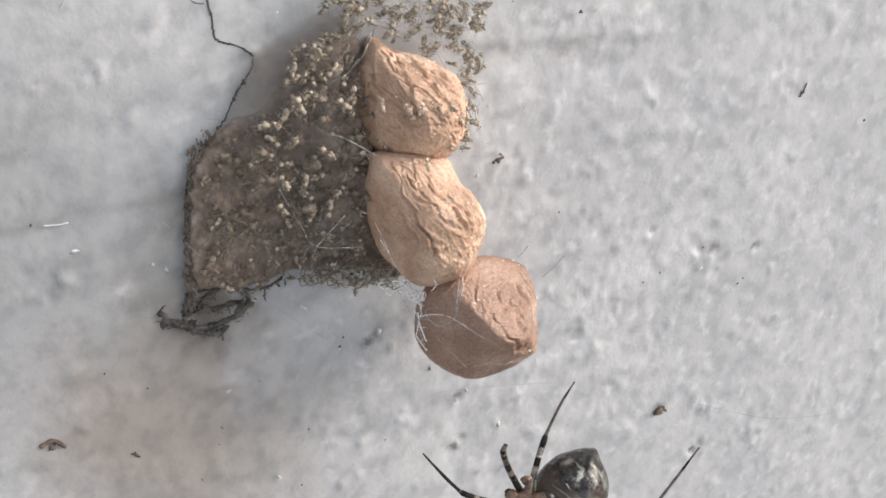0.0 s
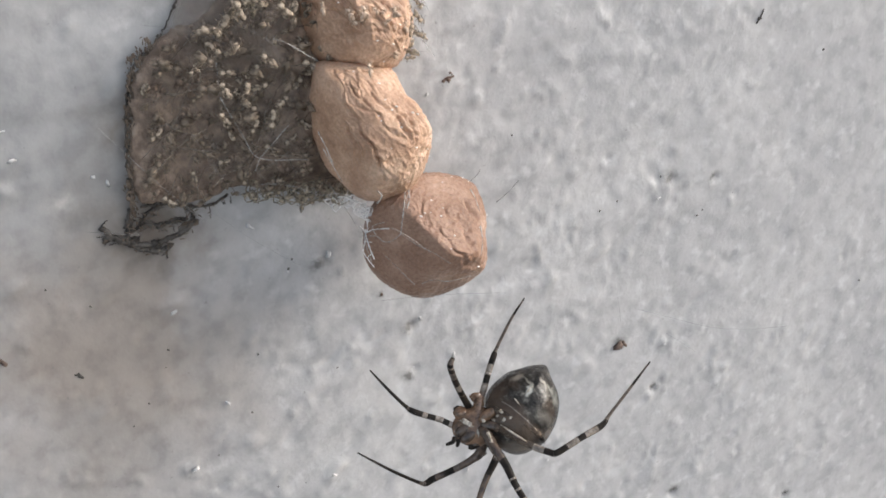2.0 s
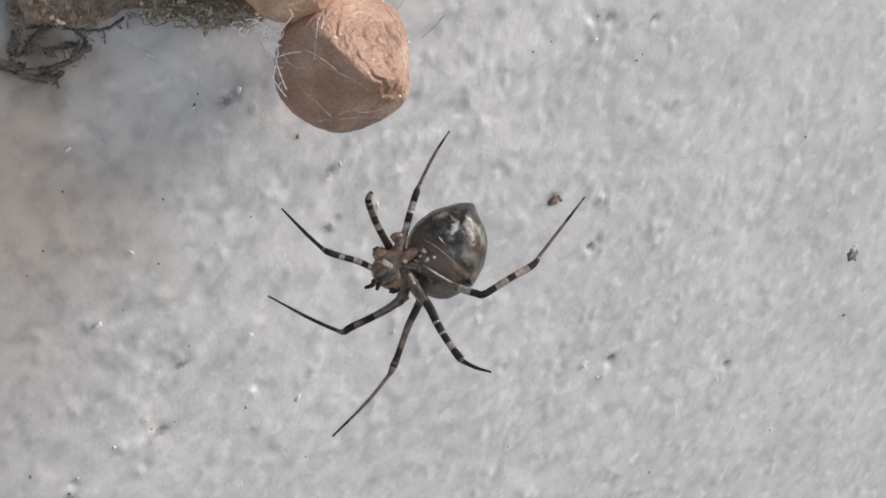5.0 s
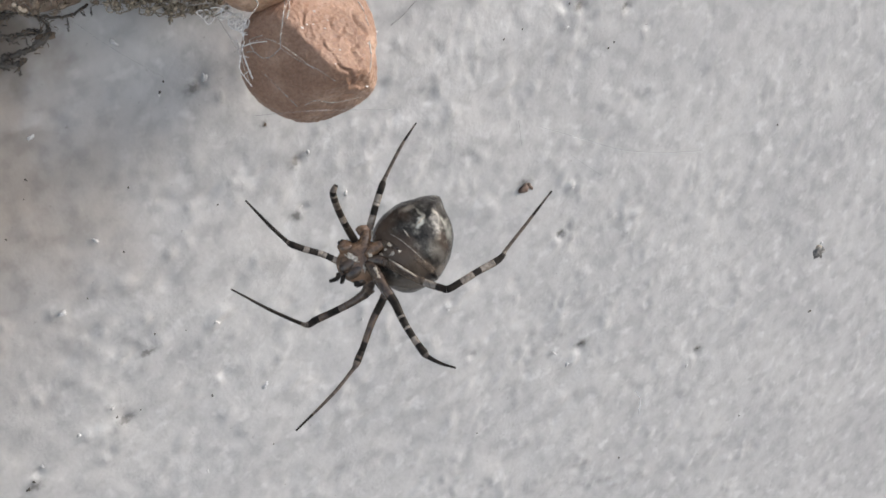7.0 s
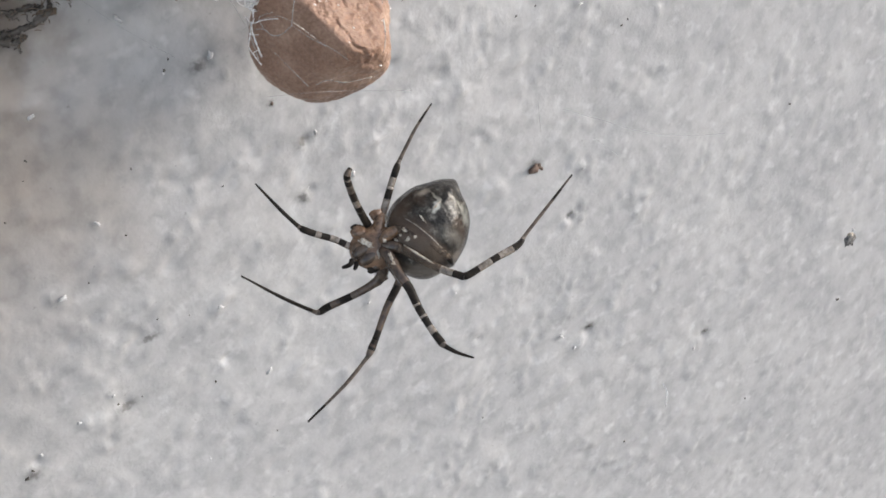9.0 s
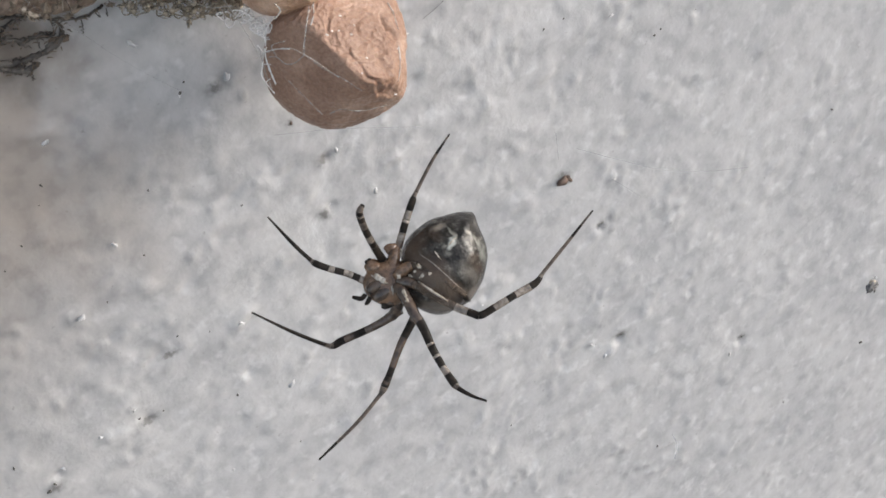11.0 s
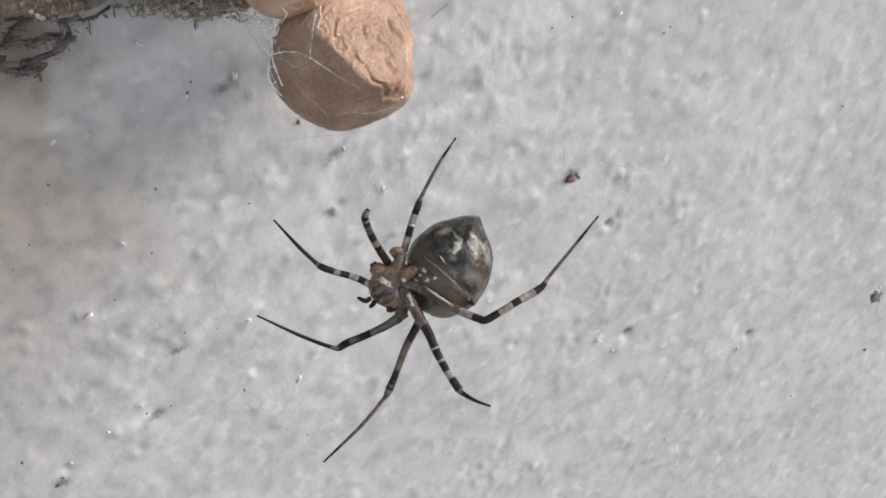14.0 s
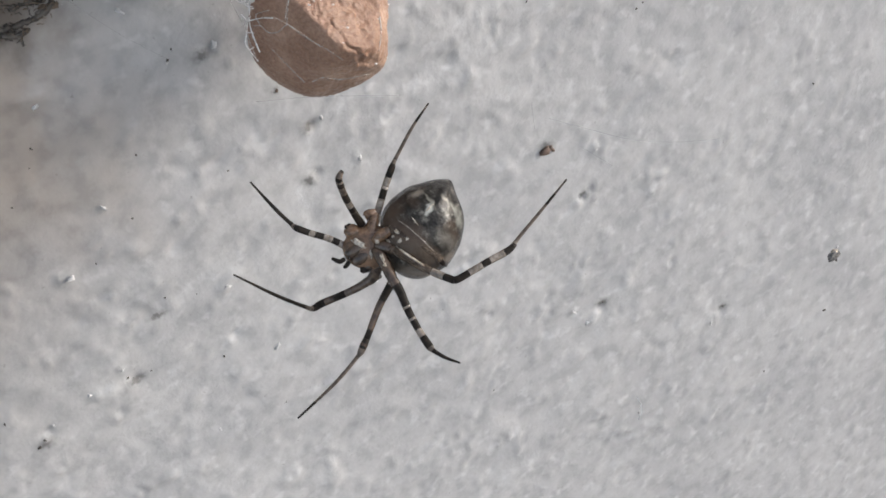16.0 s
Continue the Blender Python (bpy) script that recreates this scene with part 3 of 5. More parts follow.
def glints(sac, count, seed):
    """Tiny white silk-coloured flecks that stand in for highlights on the sunny side of a sac."""
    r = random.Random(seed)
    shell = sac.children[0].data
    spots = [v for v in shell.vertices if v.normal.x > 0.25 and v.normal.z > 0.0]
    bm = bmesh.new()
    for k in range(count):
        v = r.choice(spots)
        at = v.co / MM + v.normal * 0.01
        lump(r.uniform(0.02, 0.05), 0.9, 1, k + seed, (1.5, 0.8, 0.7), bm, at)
    part("silk_tuft", bm, SILK_WHITE, sac, "tiny white flecks in place of highlights")


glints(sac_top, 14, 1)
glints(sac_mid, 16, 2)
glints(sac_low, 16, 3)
drape(sac_top, "stalk", [(-1.5, 2.5, 0.3), (-1.66, 2.85, 0.1), (-1.8, 3.2, -0.2), (-1.6, 3.6, -0.6)], 0.07, SAC, "twisted brown silk stalk")
drape(sac_mid, "stalk", [(-1.75, 2.3, 0.5), (-2.1, 2.55, 0.4), (-2.6, 2.9, 0.1)], 0.06, SILK)
drape(sac_mid, "surface_thread", [(-1.95, -0.2, 1.35), (-1.6, -0.9, 1.55), (-1.35, -1.5, 1.5)], 0.022, SILK)
drape(sac_mid, "surface_thread", [(0.35, -2.5, 0.9), (0.5, -2.7, 0.6), (0.3, -3.0, 0.5)], 0.025, SILK)
drape(sac_low, "stalk", [(0.0, 1.9, 1.4), (-0.1, 2.2, 1.1), (0.1, 2.5, 0.7)], 0.07, SAC_ROSY)
cling(sac_low, "surface_thread", [(-0.75, 1.62), (-0.8, 0.89), (-0.89, 0.32), (-0.93, -0.02)], 0.020, SILK)
cling(sac_low, "surface_thread", [(-0.93, -0.02), (-1.3, -0.3), (-1.65, -0.32), (-1.95, -0.1), (-2.25, -0.09)], 0.018, SILK)
cling(sac_low, "surface_thread", [(-0.93, -0.02), (-0.25, -0.48), (0.43, -0.82), (1.07, -1.23)], 0.009, SILK)
cling(sac_low, "surface_thread", [(-2.42, 0.2), (-2.4, -0.1), (-2.25, -0.6), (-2.08, -1.05)], 0.035, SILK_WHITE)
cling(sac_low, "surface_thread", [(-1.95, -0.1), (-2.1, 0.3), (-1.6, 0.45)], 0.018, SILK)
cling(sac_low, "surface_thread", [(-0.62, 1.75), (-0.58, 1.3), (-0.66, 0.95)], 0.035, SILK)
cling(sac_low, "surface_thread", [(1.9, 1.85), (2.1, 1.5), (2.28, 0.9)], 0.03, SILK)
cling(sac_low, "surface_thread", [(2.3, 0.3), (2.36, -0.3), (2.3, -0.9)], 0.03, SILK)
cling(sac_low, "surface_thread", [(-0.1, -2.05), (0.3, -1.9), (1.0, -1.95), (1.9, -1.75)], 0.02, SILK)
cling(sac_low, "surface_thread", [(-1.6, -0.9), (-1.0, -1.5), (-0.4, -2.1)], 0.013, SILK)


# ---- the spider ----
SPIDER_AT, SPIDER_TURN = (-1.11, -9.91, 0.76), (49.07, 11.52, -27.96)
spider = thing("spider", "dark mottled house spider with banded legs, hanging in its web", "spider", at=pose(*[c * MM for c in SPIDER_AT], *SPIDER_TURN))


def spider_skin(p):
    return p * (1 + 0.025 * noise.noise(p * 1.3) + 0.008 * noise.noise(p * 5))


abdomen = part("abdomen", lobed_body([(0, 1.5), (19, 1.61), (37, 1.74), (50, 1.88), (61, 2.16), (72, 2.0), (90, 1.78), (120, 1.65), (150, 1.61), (180, 1.5), (210, 1.66), (240, 1.74), (270, 1.7), (300, 1.52), (330, 1.46)],
                                     1.5, 1.6, 120, 60, 0.95, spider_skin, (1.3, 0.36, -0.2)), ABDOMEN, spider, "glossy dark abdomen with pale streaks")
for n, (a, b, r, c) in enumerate(((2.22, 2.0, 0.12, 0.2), (2.08, 2.02, 0.10, 0.25), (2.30, 1.84, 0.09, 0.25))):
    part("spinneret", lump(r, 0.25, 2, n + 4, (1, 1.25, 0.8), None, (a, b, c)), CHITIN_DARK, abdomen)
thorax = part("cephalothorax", lobed_body([(0, 0.8), (40, 0.8), (80, 0.85), (115, 0.85), (150, 0.85), (178, 0.95), (205, 0.95), (240, 0.85), (275, 0.85), (320, 0.85)],
                                          0.55, 0.85, 72, 36, 0.8, spider_skin, (-0.60, -0.18, 0.15)), CARAPACE, spider, "brown cephalothorax and breast plate")
for n, (a, b, c, r, mat) in enumerate(((-1.16, 0.36, 0.35, 0.27, CARAPACE), (-1.28, 0.5, 0.3, 0.17, CHITIN_DARK), (-0.52, 0.98, 0.2, 0.22, CARAPACE), (-0.72, -0.98, 0.3, 0.17, CHITIN_DARK), (-0.62, -0.86, 0.3, 0.2, CARAPACE_DARK))):
    part("maxilla", lump(r, 0.35, 3, n, (1.1, 0.9, 0.8), None, (a, b, c)), mat, thorax)
for n, (a, b) in enumerate(((-1.3, -0.42), (-1.08, -0.68))):
    part("chelicera", tube(spline([(a + 0.5, b + 0.3, 0.45, 0.22), (a + 0.2, b + 0.1, 0.50, 0.23), (a - 0.06, b - 0.08, 0.46, 0.15)], 4), 12), CARAPACE_DARK, spider)

LEGS = {
    "third": [(-0.45, 0.75, 0.3, 0.2), (-0.30, 1.04, 0.1, 0.176), (-0.01, 2.00, 0.20, 0.167), (0.22, 2.65, 0.30, 0.167), (0.34, 2.95, 0.30, 0.098), (0.94, 4.10, 0.20, 0.078), (1.54, 5.01, 0.10, 0.04)],
    "curled": [(-0.55, 0.25, 0.3, 0.2), (-0.75, 0.46, 0.20, 0.196), (-1.08, 1.00, 0.80, 0.176), (-1.36, 1.55, 1.50, 0.167), (-1.53, 2.04, 2.00, 0.167), (-1.53, 2.23, 2.20, 0.157), (-1.42, 2.44, 2.20, 0.098)],
    "fore": [(-1.1, -0.25, 0.2, 0.2), (-1.36, -0.20, 0.10, 0.176), (-1.99, 0.10, 0.30, 0.157), (-2.67, 0.30, 0.50, 0.157), (-3.15, 0.48, 0.60, 0.157), (-3.39, 0.66, 0.60, 0.098), (-3.94, 1.19, 0.70, 0.088), (-4.80, 2.12, 0.73, 0.04)],
    "side": [(-0.25, -1.15, -0.20, 0.235), (-0.92, -1.61, -0.40, 0.196), (-1.64, -1.96, -0.60, 0.176), (-2.37, -2.27, -0.80, 0.186), (-2.67, -2.44, -0.80, 0.157), (-2.95, -2.38, -0.50, 0.098), (-3.97, -1.90, 0.40, 0.082), (-5.27, -1.17, 1.50, 0.04)],
    "lower": [(0.15, -1.0, 0.3, 0.2), (0.24, -1.40, 0.20, 0.2), (-0.23, -2.35, 0.20, 0.176), (-0.61, -3.35, 0.20, 0.157), (-0.78, -3.75, 0.20, 0.186), (-0.89, -3.99, 0.20, 0.157), (-1.03, -4.19, 0.20, 0.098), (-1.78, -5.07, 0.40, 0.088), (-3.09, -6.31, 0.65, 0.045)],
    "short": [(-0.06, -0.62, 0.90, 0.216), (0.19, -1.16, 1.20, 0.235), (0.56, -1.74, 1.40, 0.21), (0.87, -2.44, 1.60, 0.186), (1.26, -3.13, 1.80, 0.167), (1.59, -3.61, 2.00, 0.186), (1.74, -3.77, 2.10, 0.118), (2.16, -4.00, 2.30, 0.082), (2.67, -4.17, 2.50, 0.045)],
    "hind": [(0.06, -0.18, 0.75, 0.216), (0.39, -0.34, 0.98, 0.20), (1.11, -0.76, 1.08, 0.19), (1.74, -1.08, 1.22, 0.18), (2.27, -1.28, 1.45, 0.176), (2.54, -1.33, 1.52, 0.176), (3.05, -1.05, 1.50, 0.167), (3.64, -0.70, 1.40, 0.167), (4.28, -0.36, 1.20, 0.176), (4.55, -0.14, 1.15, 0.137), (4.73, 0.13, 1.10, 0.090), (5.52, 1.09, 1.10, 0.078), (6.45, 2.23, 1.03, 0.04)],
    "folded": [(-0.05, 0.3, 0.8, 0.2), (0.25, 0.42, 0.82, 0.22), (0.81, 0.2, 1.02, 0.26), (1.33, -0.12, 1.06, 0.25), (1.85, -0.5, 0.88, 0.17), (2.1, -0.8, 0.5, 0.12), (2.2, -0.7, -0.9, 0.10), (2.1, 0.2, -1.9, 0.07)],
}
# The colour rings of each leg: the share of its run at which each begins, and where its thigh and shin end.
PALE, DARK_RING, UPPER, SLIM = 0, 1, 2, 3
RINGS = {
    "third": ([(0, UPPER), (0.2, PALE), (0.245, DARK_RING), (0.30, PALE), (0.40, DARK_RING), (0.60, SLIM), (0.87, DARK_RING), (0.93, SLIM), (0.975, DARK_RING)], 0.34, 0.66),
    "curled": ([(0, UPPER), (0.22, DARK_RING), (0.39, PALE), (0.45, DARK_RING), (0.53, SLIM), (0.6, DARK_RING), (0.66, PALE), (0.7, DARK_RING), (0.80, SLIM), (0.93, DARK_RING)], 0.36, 0.7),
    "fore": ([(0, UPPER), (0.15, PALE), (0.215, DARK_RING), (0.255, PALE), (0.32, DARK_RING), (0.385, PALE), (0.43, DARK_RING), (0.62, SLIM), (0.67, DARK_RING)], 0.3, 0.62),
    "side": ([(0, UPPER), (0.2, SLIM), (0.24, DARK_RING), (0.32, UPPER), (0.385, DARK_RING), (0.60, SLIM), (0.70, DARK_RING)], 0.42, 0.66),
    "lower": ([(0, UPPER), (0.15, DARK_RING), (0.21, UPPER), (0.34, DARK_RING), (0.45, UPPER), (0.5, DARK_RING), (0.54, SLIM), (0.8, SLIM), (0.94, DARK_RING)], 0.4, 0.66),
    "short": ([(0, UPPER), (0.2, DARK_RING), (0.335, PALE), (0.36, DARK_RING), (0.405, PALE), (0.43, DARK_RING), (0.485, PALE), (0.53, DARK_RING), (0.66, SLIM), (0.75, DARK_RING)], 0.36, 0.7),
    "hind": ([(0, UPPER), (0.24, PALE), (0.30, DARK_RING), (0.49, PALE), (0.55, DARK_RING), (0.59, PALE), (0.65, DARK_RING), (0.77, PALE), (0.81, SLIM), (0.93, DARK_RING), (0.96, SLIM), (0.985, DARK_RING)], 0.4, 0.76),
    "folded": ([(0, UPPER), (0.62, DARK_RING), (0.8, SLIM)], 0.5, 0.75),
}
for which, rows in LEGS.items():
    line = spline(rows, 9)
    line[:, 3] *= 0.79
    rings, knee, ankle = RINGS[which]
    share = np.linspace(0, 1, len(line))
    slots = [[c for a, c in rings if a <= s][-1] for s in share]
    k, a = int(knee * len(line)), int(ankle * len(line))
    mats = [CHITIN_PALE, CHITIN_DARK, THIGH if which in ("hind", "folded") else CARAPACE_DARK if which in ("side", "lower", "short") else CHITIN_MID, TARSUS]
    leg = part("leg", tube(line[: k + 1], 12, None, slots[:k]), mats, spider)
    root, hip, heart = Vector(rows[0][:3]), Vector(rows[1][:3]), Vector((-0.55, -0.12, 0.62))
    mid = heart.lerp(root, 0.75)
    part("coxa", tube(spline([(*heart.lerp(root, 0.3), 0.13), (*mid, 0.22), (*root.lerp(hip, 0.35), 0.2), (*root.lerp(hip, 0.75), 0.16)], 5), 12), CARAPACE if which in ("third", "curled", "fore", "folded") else CARAPACE_DARK, leg)
    part("shin", tube(line[k : a + 1], 12, None, slots[k:a]), mats, leg)
    part("foot", tube(line[a:], 10, None, slots[a:-1]), mats, leg)
bpy.context.view_layer.update()


def face_of_spider(x, y):
    """How far the spider's underside stands out at x, y in its own frame."""
    best = 0.3
    for ob in spider.children_recursive:
        hit, at, _, _ = ob.ray_cast(Vector((x, y, 5.0)) * MM, Vector((0, 0, -1)))
        if hit:
            best = max(best, at.z / MM)
    return best


# Highlights on the wet-looking skin between the joints, made as small uneven pale patches: x, y, half-length,
# half-width, turn.
for n, (a, b, u, v, turn) in enumerate(((-0.93, -0.06, 0.23, 0.10, -28), (-0.80, -0.16, 0.12, 0.06, -20), (-0.29, 0.03, 0.06, 0.09, 20), (0.15, 0.01, 0.09, 0.07, -30), (0.43, 0.35, 0.10, 0.06, -40), (0.56, 0.03, 0.10, 0.06, 30), (0.8, 0.09, 0.07, 0.05, 40),
                                        (-0.49, -0.44, 0.04, 0.15, 5), (-0.05, -0.62, 0.05, 0.17, 18), (-0.21, 0.82, 0.05, 0.13, 10), (0.02, -0.82, 0.05, 0.07, 0), (0.3, 0.18, 0.05, 0.04, 0))):
    patch = lump(1.0, 1.0, 3, n + 2.5, (u, v, 0.05), None, (0, 0, 0))
    bmesh.ops.transform(patch, matrix=pose(a * MM, b * MM, face_of_spider(a, b) * MM, 0, 0, turn), verts=patch.verts)
    part("joint_membrane", patch, PALE_GLOSS, thorax)
# Thin pale tubes stand in for the sheen lines along two thighs.
part("bright_ridge", tube(spline([(x, y, face_of_spider(x, y) + 0.0, r) for x, y, r in ((0.40, -0.16, 0.02), (0.7, -0.38, 0.045), (1.1, -0.65, 0.045), (1.42, -0.86, 0.015))], 5), 6), PALE_GLOSS, spider, "pale line along a thigh in place of its highlight")
part("bright_ridge", tube(spline([(x, y, face_of_spider(x, y) + 0.0, r) for x, y, r in ((0.45, 0.78, 0.012), (0.85, 0.5, 0.022), (1.3, 0.1, 0.024), (1.75, -0.32, 0.012))], 5), 6), CHITIN_PALE, spider, "pale line along a thigh in place of its highlight")
# Two bright streaks on the abdomen's side, the second shaped as its highlight: x1, y1, x2, y2, half-width.
for n, (x1, y1, x2, y2, r) in enumerate(((0.96, 0.88, 1.2, 0.57, 0.028), (1.46, 1.06, 1.72, 1.36, 0.05))):
    line = []
    for k in range(9):
        u = k / 8
        x = x1 + (x2 - x1) * u + 0.05 * noise.noise(Vector((u * 4, n, 1)))
        y = y1 + (y2 - y1) * u + 0.05 * noise.noise(Vector((u * 4, n, 5)))
        wide = r * math.sin(math.pi * (0.08 + 0.84 * u)) * (1 + 0.7 * noise.noise(Vector((u * 6, n, 9))))
        line.append((x, y, face_of_spider(x, y) - 0.55 * wide, wide))
    part("pale_streak", tube(line, 6), PALE_GLOSS, abdomen)
palps = []
for n, rows in enumerate(([(0, 0, 0, 0.09), (-0.16, -0.08, 0.08, 0.09), (-0.34, 0.0, 0.1, 0.075), (-0.45, 0.07, 0.1, 0.05)], [(0, 0, 0, 0.09), (-0.06, -0.10, 0.05, 0.09), (-0.14, -0.17, 0.08, 0.075), (-0.2, -0.18, 0.1, 0.05)])):
    palp = part("pedipalp", tube(spline(rows, 5), 9), CHITIN_DARK, spider)
    palp.location = Vector(((-1.45, -0.62, 0.5), (-1.3, -0.72, 0.45))[n]) * MM
    palps.append(palp)


# ---- grime, the dark fibre and its tangle beside the nest ----
def inside(poly, x, z):
    hit = False
    for (x1, z1), (x2, z2) in zip(poly, poly[1:] + poly[:1]):
        if (z1 > z) != (z2 > z) and x < (x2 - x1) * (z - z1) / (z2 - z1) + x1:
            hit = not hit
    return hit


NEST = [(-6.3, 17.3), (-5.47, 17.5), (-4.44, 17.7), (-3.33, 18.1), (-2.19, 18.6), (-1.1, 18.9), (-0.11, 18.8), (-0.4, 16.2), (-0.2, 14.0), (-0.8, 11.0), (-1.0, 7.8), (-1.9, 8.4), (-2.86, 9.1), (-3.97, 9.5), (-5.17, 10.3), (-6.97, 10.6), (-8.98, 11.0), (-9.2, 12.35), (-8.7, 14.02), (-8.1, 15.63), (-7.5, 16.6)]
FELT = [(-6.6, 17.51), (-5.47, 17.68), (-4.44, 17.85), (-3.33, 18.25), (-2.19, 18.76), (-1.1, 19.05), (-0.11, 19.01), (0.5, 17.84), (0.3, 12.62), (-0.71, 8.49), (-0.9, 7.1), (-1.74, 8.0), (-2.86, 8.82), (-3.97, 9.17), (-5.17, 9.95), (-6.15, 10.18), (-6.97, 10.14), (-7.86, 10.4), (-8.98, 10.9),
        (-9.8, 11.2), (-9.67, 12.35), (-9.13, 14.02), (-8.57, 15.63), (-7.97, 16.66)]
SHROUD = [(-4.6, 19.74), (-6.65, 17.66), (-8.1, 16.6), (-8.9, 14.5), (-9.4, 12.0), (-7.86, 10.6), (-5.17, 10.1), (-3.97, 9.3), (-2.0, 8.4), (-1.0, 9.0), (-0.9, 12.0), (-0.6, 15.0), (-0.9, 17.6), (0.24, 18.95), (0.5, 20.3), (-0.67, 20.3), (-2.11, 20.3), (-3.24, 20.16), (-3.94, 19.85)]
WING = [(-4.5, 19.8), (-5.4, 18.6), (-6.75, 17.4), (-5.4, 16.8), (-3.0, 17.2), (-0.6, 18.2), (0.1, 19.0), (0.2, 20.0), (-0.67, 20.3), (-2.11, 20.3), (-3.24, 20.1), (-3.94, 19.9)]
INNER_VEIL = [(-4.3, 19.4), (-6.3, 17.6), (-6.0, 15.2), (-3.8, 13.6), (-1.4, 13.8), (-0.8, 16.5), (0.1, 18.9), (0.3, 20.2), (-1.2, 20.2), (-2.8, 19.9)]
HALO = [(-1.6, 21.2), (0.1, 21.9), (2.0, 21.1), (5.1, 19.6), (4.6, 16.3), (3.4, 12.6), (2.5, 13.2), (3.2, 15.6), (2.3, 17.6), (0.3, 19.3), (-1.6, 19.6)]


def reach(poly, x, z):
    """Distance to the outline, positive inside."""
    best = 99.0
    for (x1, z1), (x2, z2) in zip(poly, poly[1:] + poly[:1]):
        dx, dz = x2 - x1, z2 - z1
        s = max(0, min(1, ((x - x1) * dx + (z - z1) * dz) / (dx * dx + dz * dz)))
        best = min(best, math.hypot(x - x1 - s * dx, z - z1 - s * dz))
    return best if inside(poly, x, z) else -best


def bulge(x, z):
    """How far the nest swells out from the wall towards the sacs."""
    return 1.5 * math.exp(-(((x + 1.4) / 2.6) ** 2) - ((z - 13.6) / 5.0) ** 2)


def build_mat():
    """A felted sheet of dirty silk on the wall, with a ragged edge and holes."""
    bm = bmesh.new()
    step, made = 0.16, {}
    for i in range(-66, 12):
        for j in range(50, 130):
            x, z = i * step, j * step
            d = reach(FELT, x, z) + 0.18 * noise.noise(Vector((x * 1.1, z * 1.1, 3))) + 0.16 * noise.noise(Vector((x * 3.5, z * 3.5, 8)))
            if d > 0:
                h = min(0.35, 0.06 + d * 0.3) + 0.10 * noise.noise(Vector((x * 1.7, z * 1.7, 1))) + 0.13 * noise.noise(Vector((x * 5, z * 5, 5)))
                made[i, j] = bm.verts.new(Vector((x, -0.22 - max(h, 0.02) - bulge(x, z) * min(1.0, d / 2.2), z)) * MM)
    for (i, j), v in made.items():
        q = [made.get(k) for k in ((i, j), (i + 1, j), (i + 1, j + 1), (i, j + 1))]
        if all(q):
            bm.faces.new(q)
    bmesh.ops.delete(bm, geom=[v for v in bm.verts if not v.link_faces], context="VERTS")
    rim = [v for v in bm.verts if v.is_boundary]
    for _ in range(4):
        bmesh.ops.smooth_vert(bm, verts=rim, factor=0.5, use_axis_x=True, use_axis_z=True)
    edges = [e for e in bm.edges if e.is_boundary]
    out = bmesh.ops.extrude_edge_only(bm, edges=edges)
    for v in out["geom"]:
        if isinstance(v, bmesh.types.BMVert):
            v.co.y = 0.1 * MM
    bmesh.ops.recalc_face_normals(bm, faces=bm.faces)
    return tagged(finish("nest_mat", bm, GRIME), "felted sheet of dirty brown silk on the wall beside egg sacs", "spider nest", kind="stuff")


build_mat()


def build_film(poly, name, label, material, ragged, lift, rise, least=0.12, soft=0.9):
    """A taut thin sheet of silk over part of the nest, torn at its edges."""
    bm = bmesh.new()
    step, made = 0.2, {}
    dense = bm.verts.layers.float.new("silk_cover")
    for i in range(-55, 32):
        for j in range(35, 115):
            x, z = i * step, j * step
            d = reach(poly, x, z) + ragged * (noise.noise(Vector((x * 0.9, z * 0.9, 13))) + 0.5 * noise.noise(Vector((x * 2.7, z * 2.7, 18))))
            if d > -0.3:
                h = min(lift, least + rise * max(d, 0)) + bulge(x, z) * max(0.0, min(1.0, d / 2.0)) + 0.10 * noise.noise(Vector((x * 0.8, z * 0.8, 21))) + 0.05 * noise.noise(Vector((x * 3, z * 3, 25)))
                made[i, j] = bm.verts.new(Vector((x, -0.25 - max(h, 0.0), z)) * MM)
                made[i, j][dense] = max(0.0, min(1.0, d / soft))
    for (i, j), v in made.items():
        q = [made.get(k) for k in ((i, j), (i + 1, j), (i + 1, j + 1), (i, j + 1))]
        if all(q):
            bm.faces.new(q)
    bmesh.ops.delete(bm, geom=[v for v in bm.verts if not v.link_faces], context="VERTS")
    return tagged(finish(name, bm, material), label, "spider silk", kind="stuff")


build_film(SHROUD, "silk_shroud", "thin dusty brown silk sheet stretched over the nest", FILM, 0.25, 0.6, 0.4)
build_film(WING, "silk_wing", "brown silk film stretched from the crack to the nest", FILM_DARK, 0.15, 0.5, 0.35, 0.12, 0.25)
build_film(INNER_VEIL, "silk_shroud", "second loose layer of brown silk over the brood", FILM, 0.35, 1.2, 0.6)
build_film(HALO, "silk_film", "faint torn silk film round the topmost egg sac", FILM_THIN, 0.5, 1.3, 0.8, 0.4)


def surface(x, z):
    """The wall's own height at a place."""
    return float(relief(np.array([float(x)]), np.array([float(z)]))[0])


def laid(points, radius, lift=0.0, jitter=0.0, per=7, seed=0):
    """A line lying on the wall through x, z points, as rows for tube()."""
    line = spline([(x, z) for x, z in points], per)
    rows = []
    for n, (x, z) in enumerate(line):
        x += jitter * noise.noise(Vector((n * 0.9, seed, 0)))
        z += jitter * noise.noise(Vector((0, n * 0.9, seed + 4)))
        r = radius * (1 + 0.45 * noise.noise(Vector((n * 0.5, seed, 9))))
        rows.append((x, -surface(x, z) - lift - r * 0.3, z, r))
    return rows


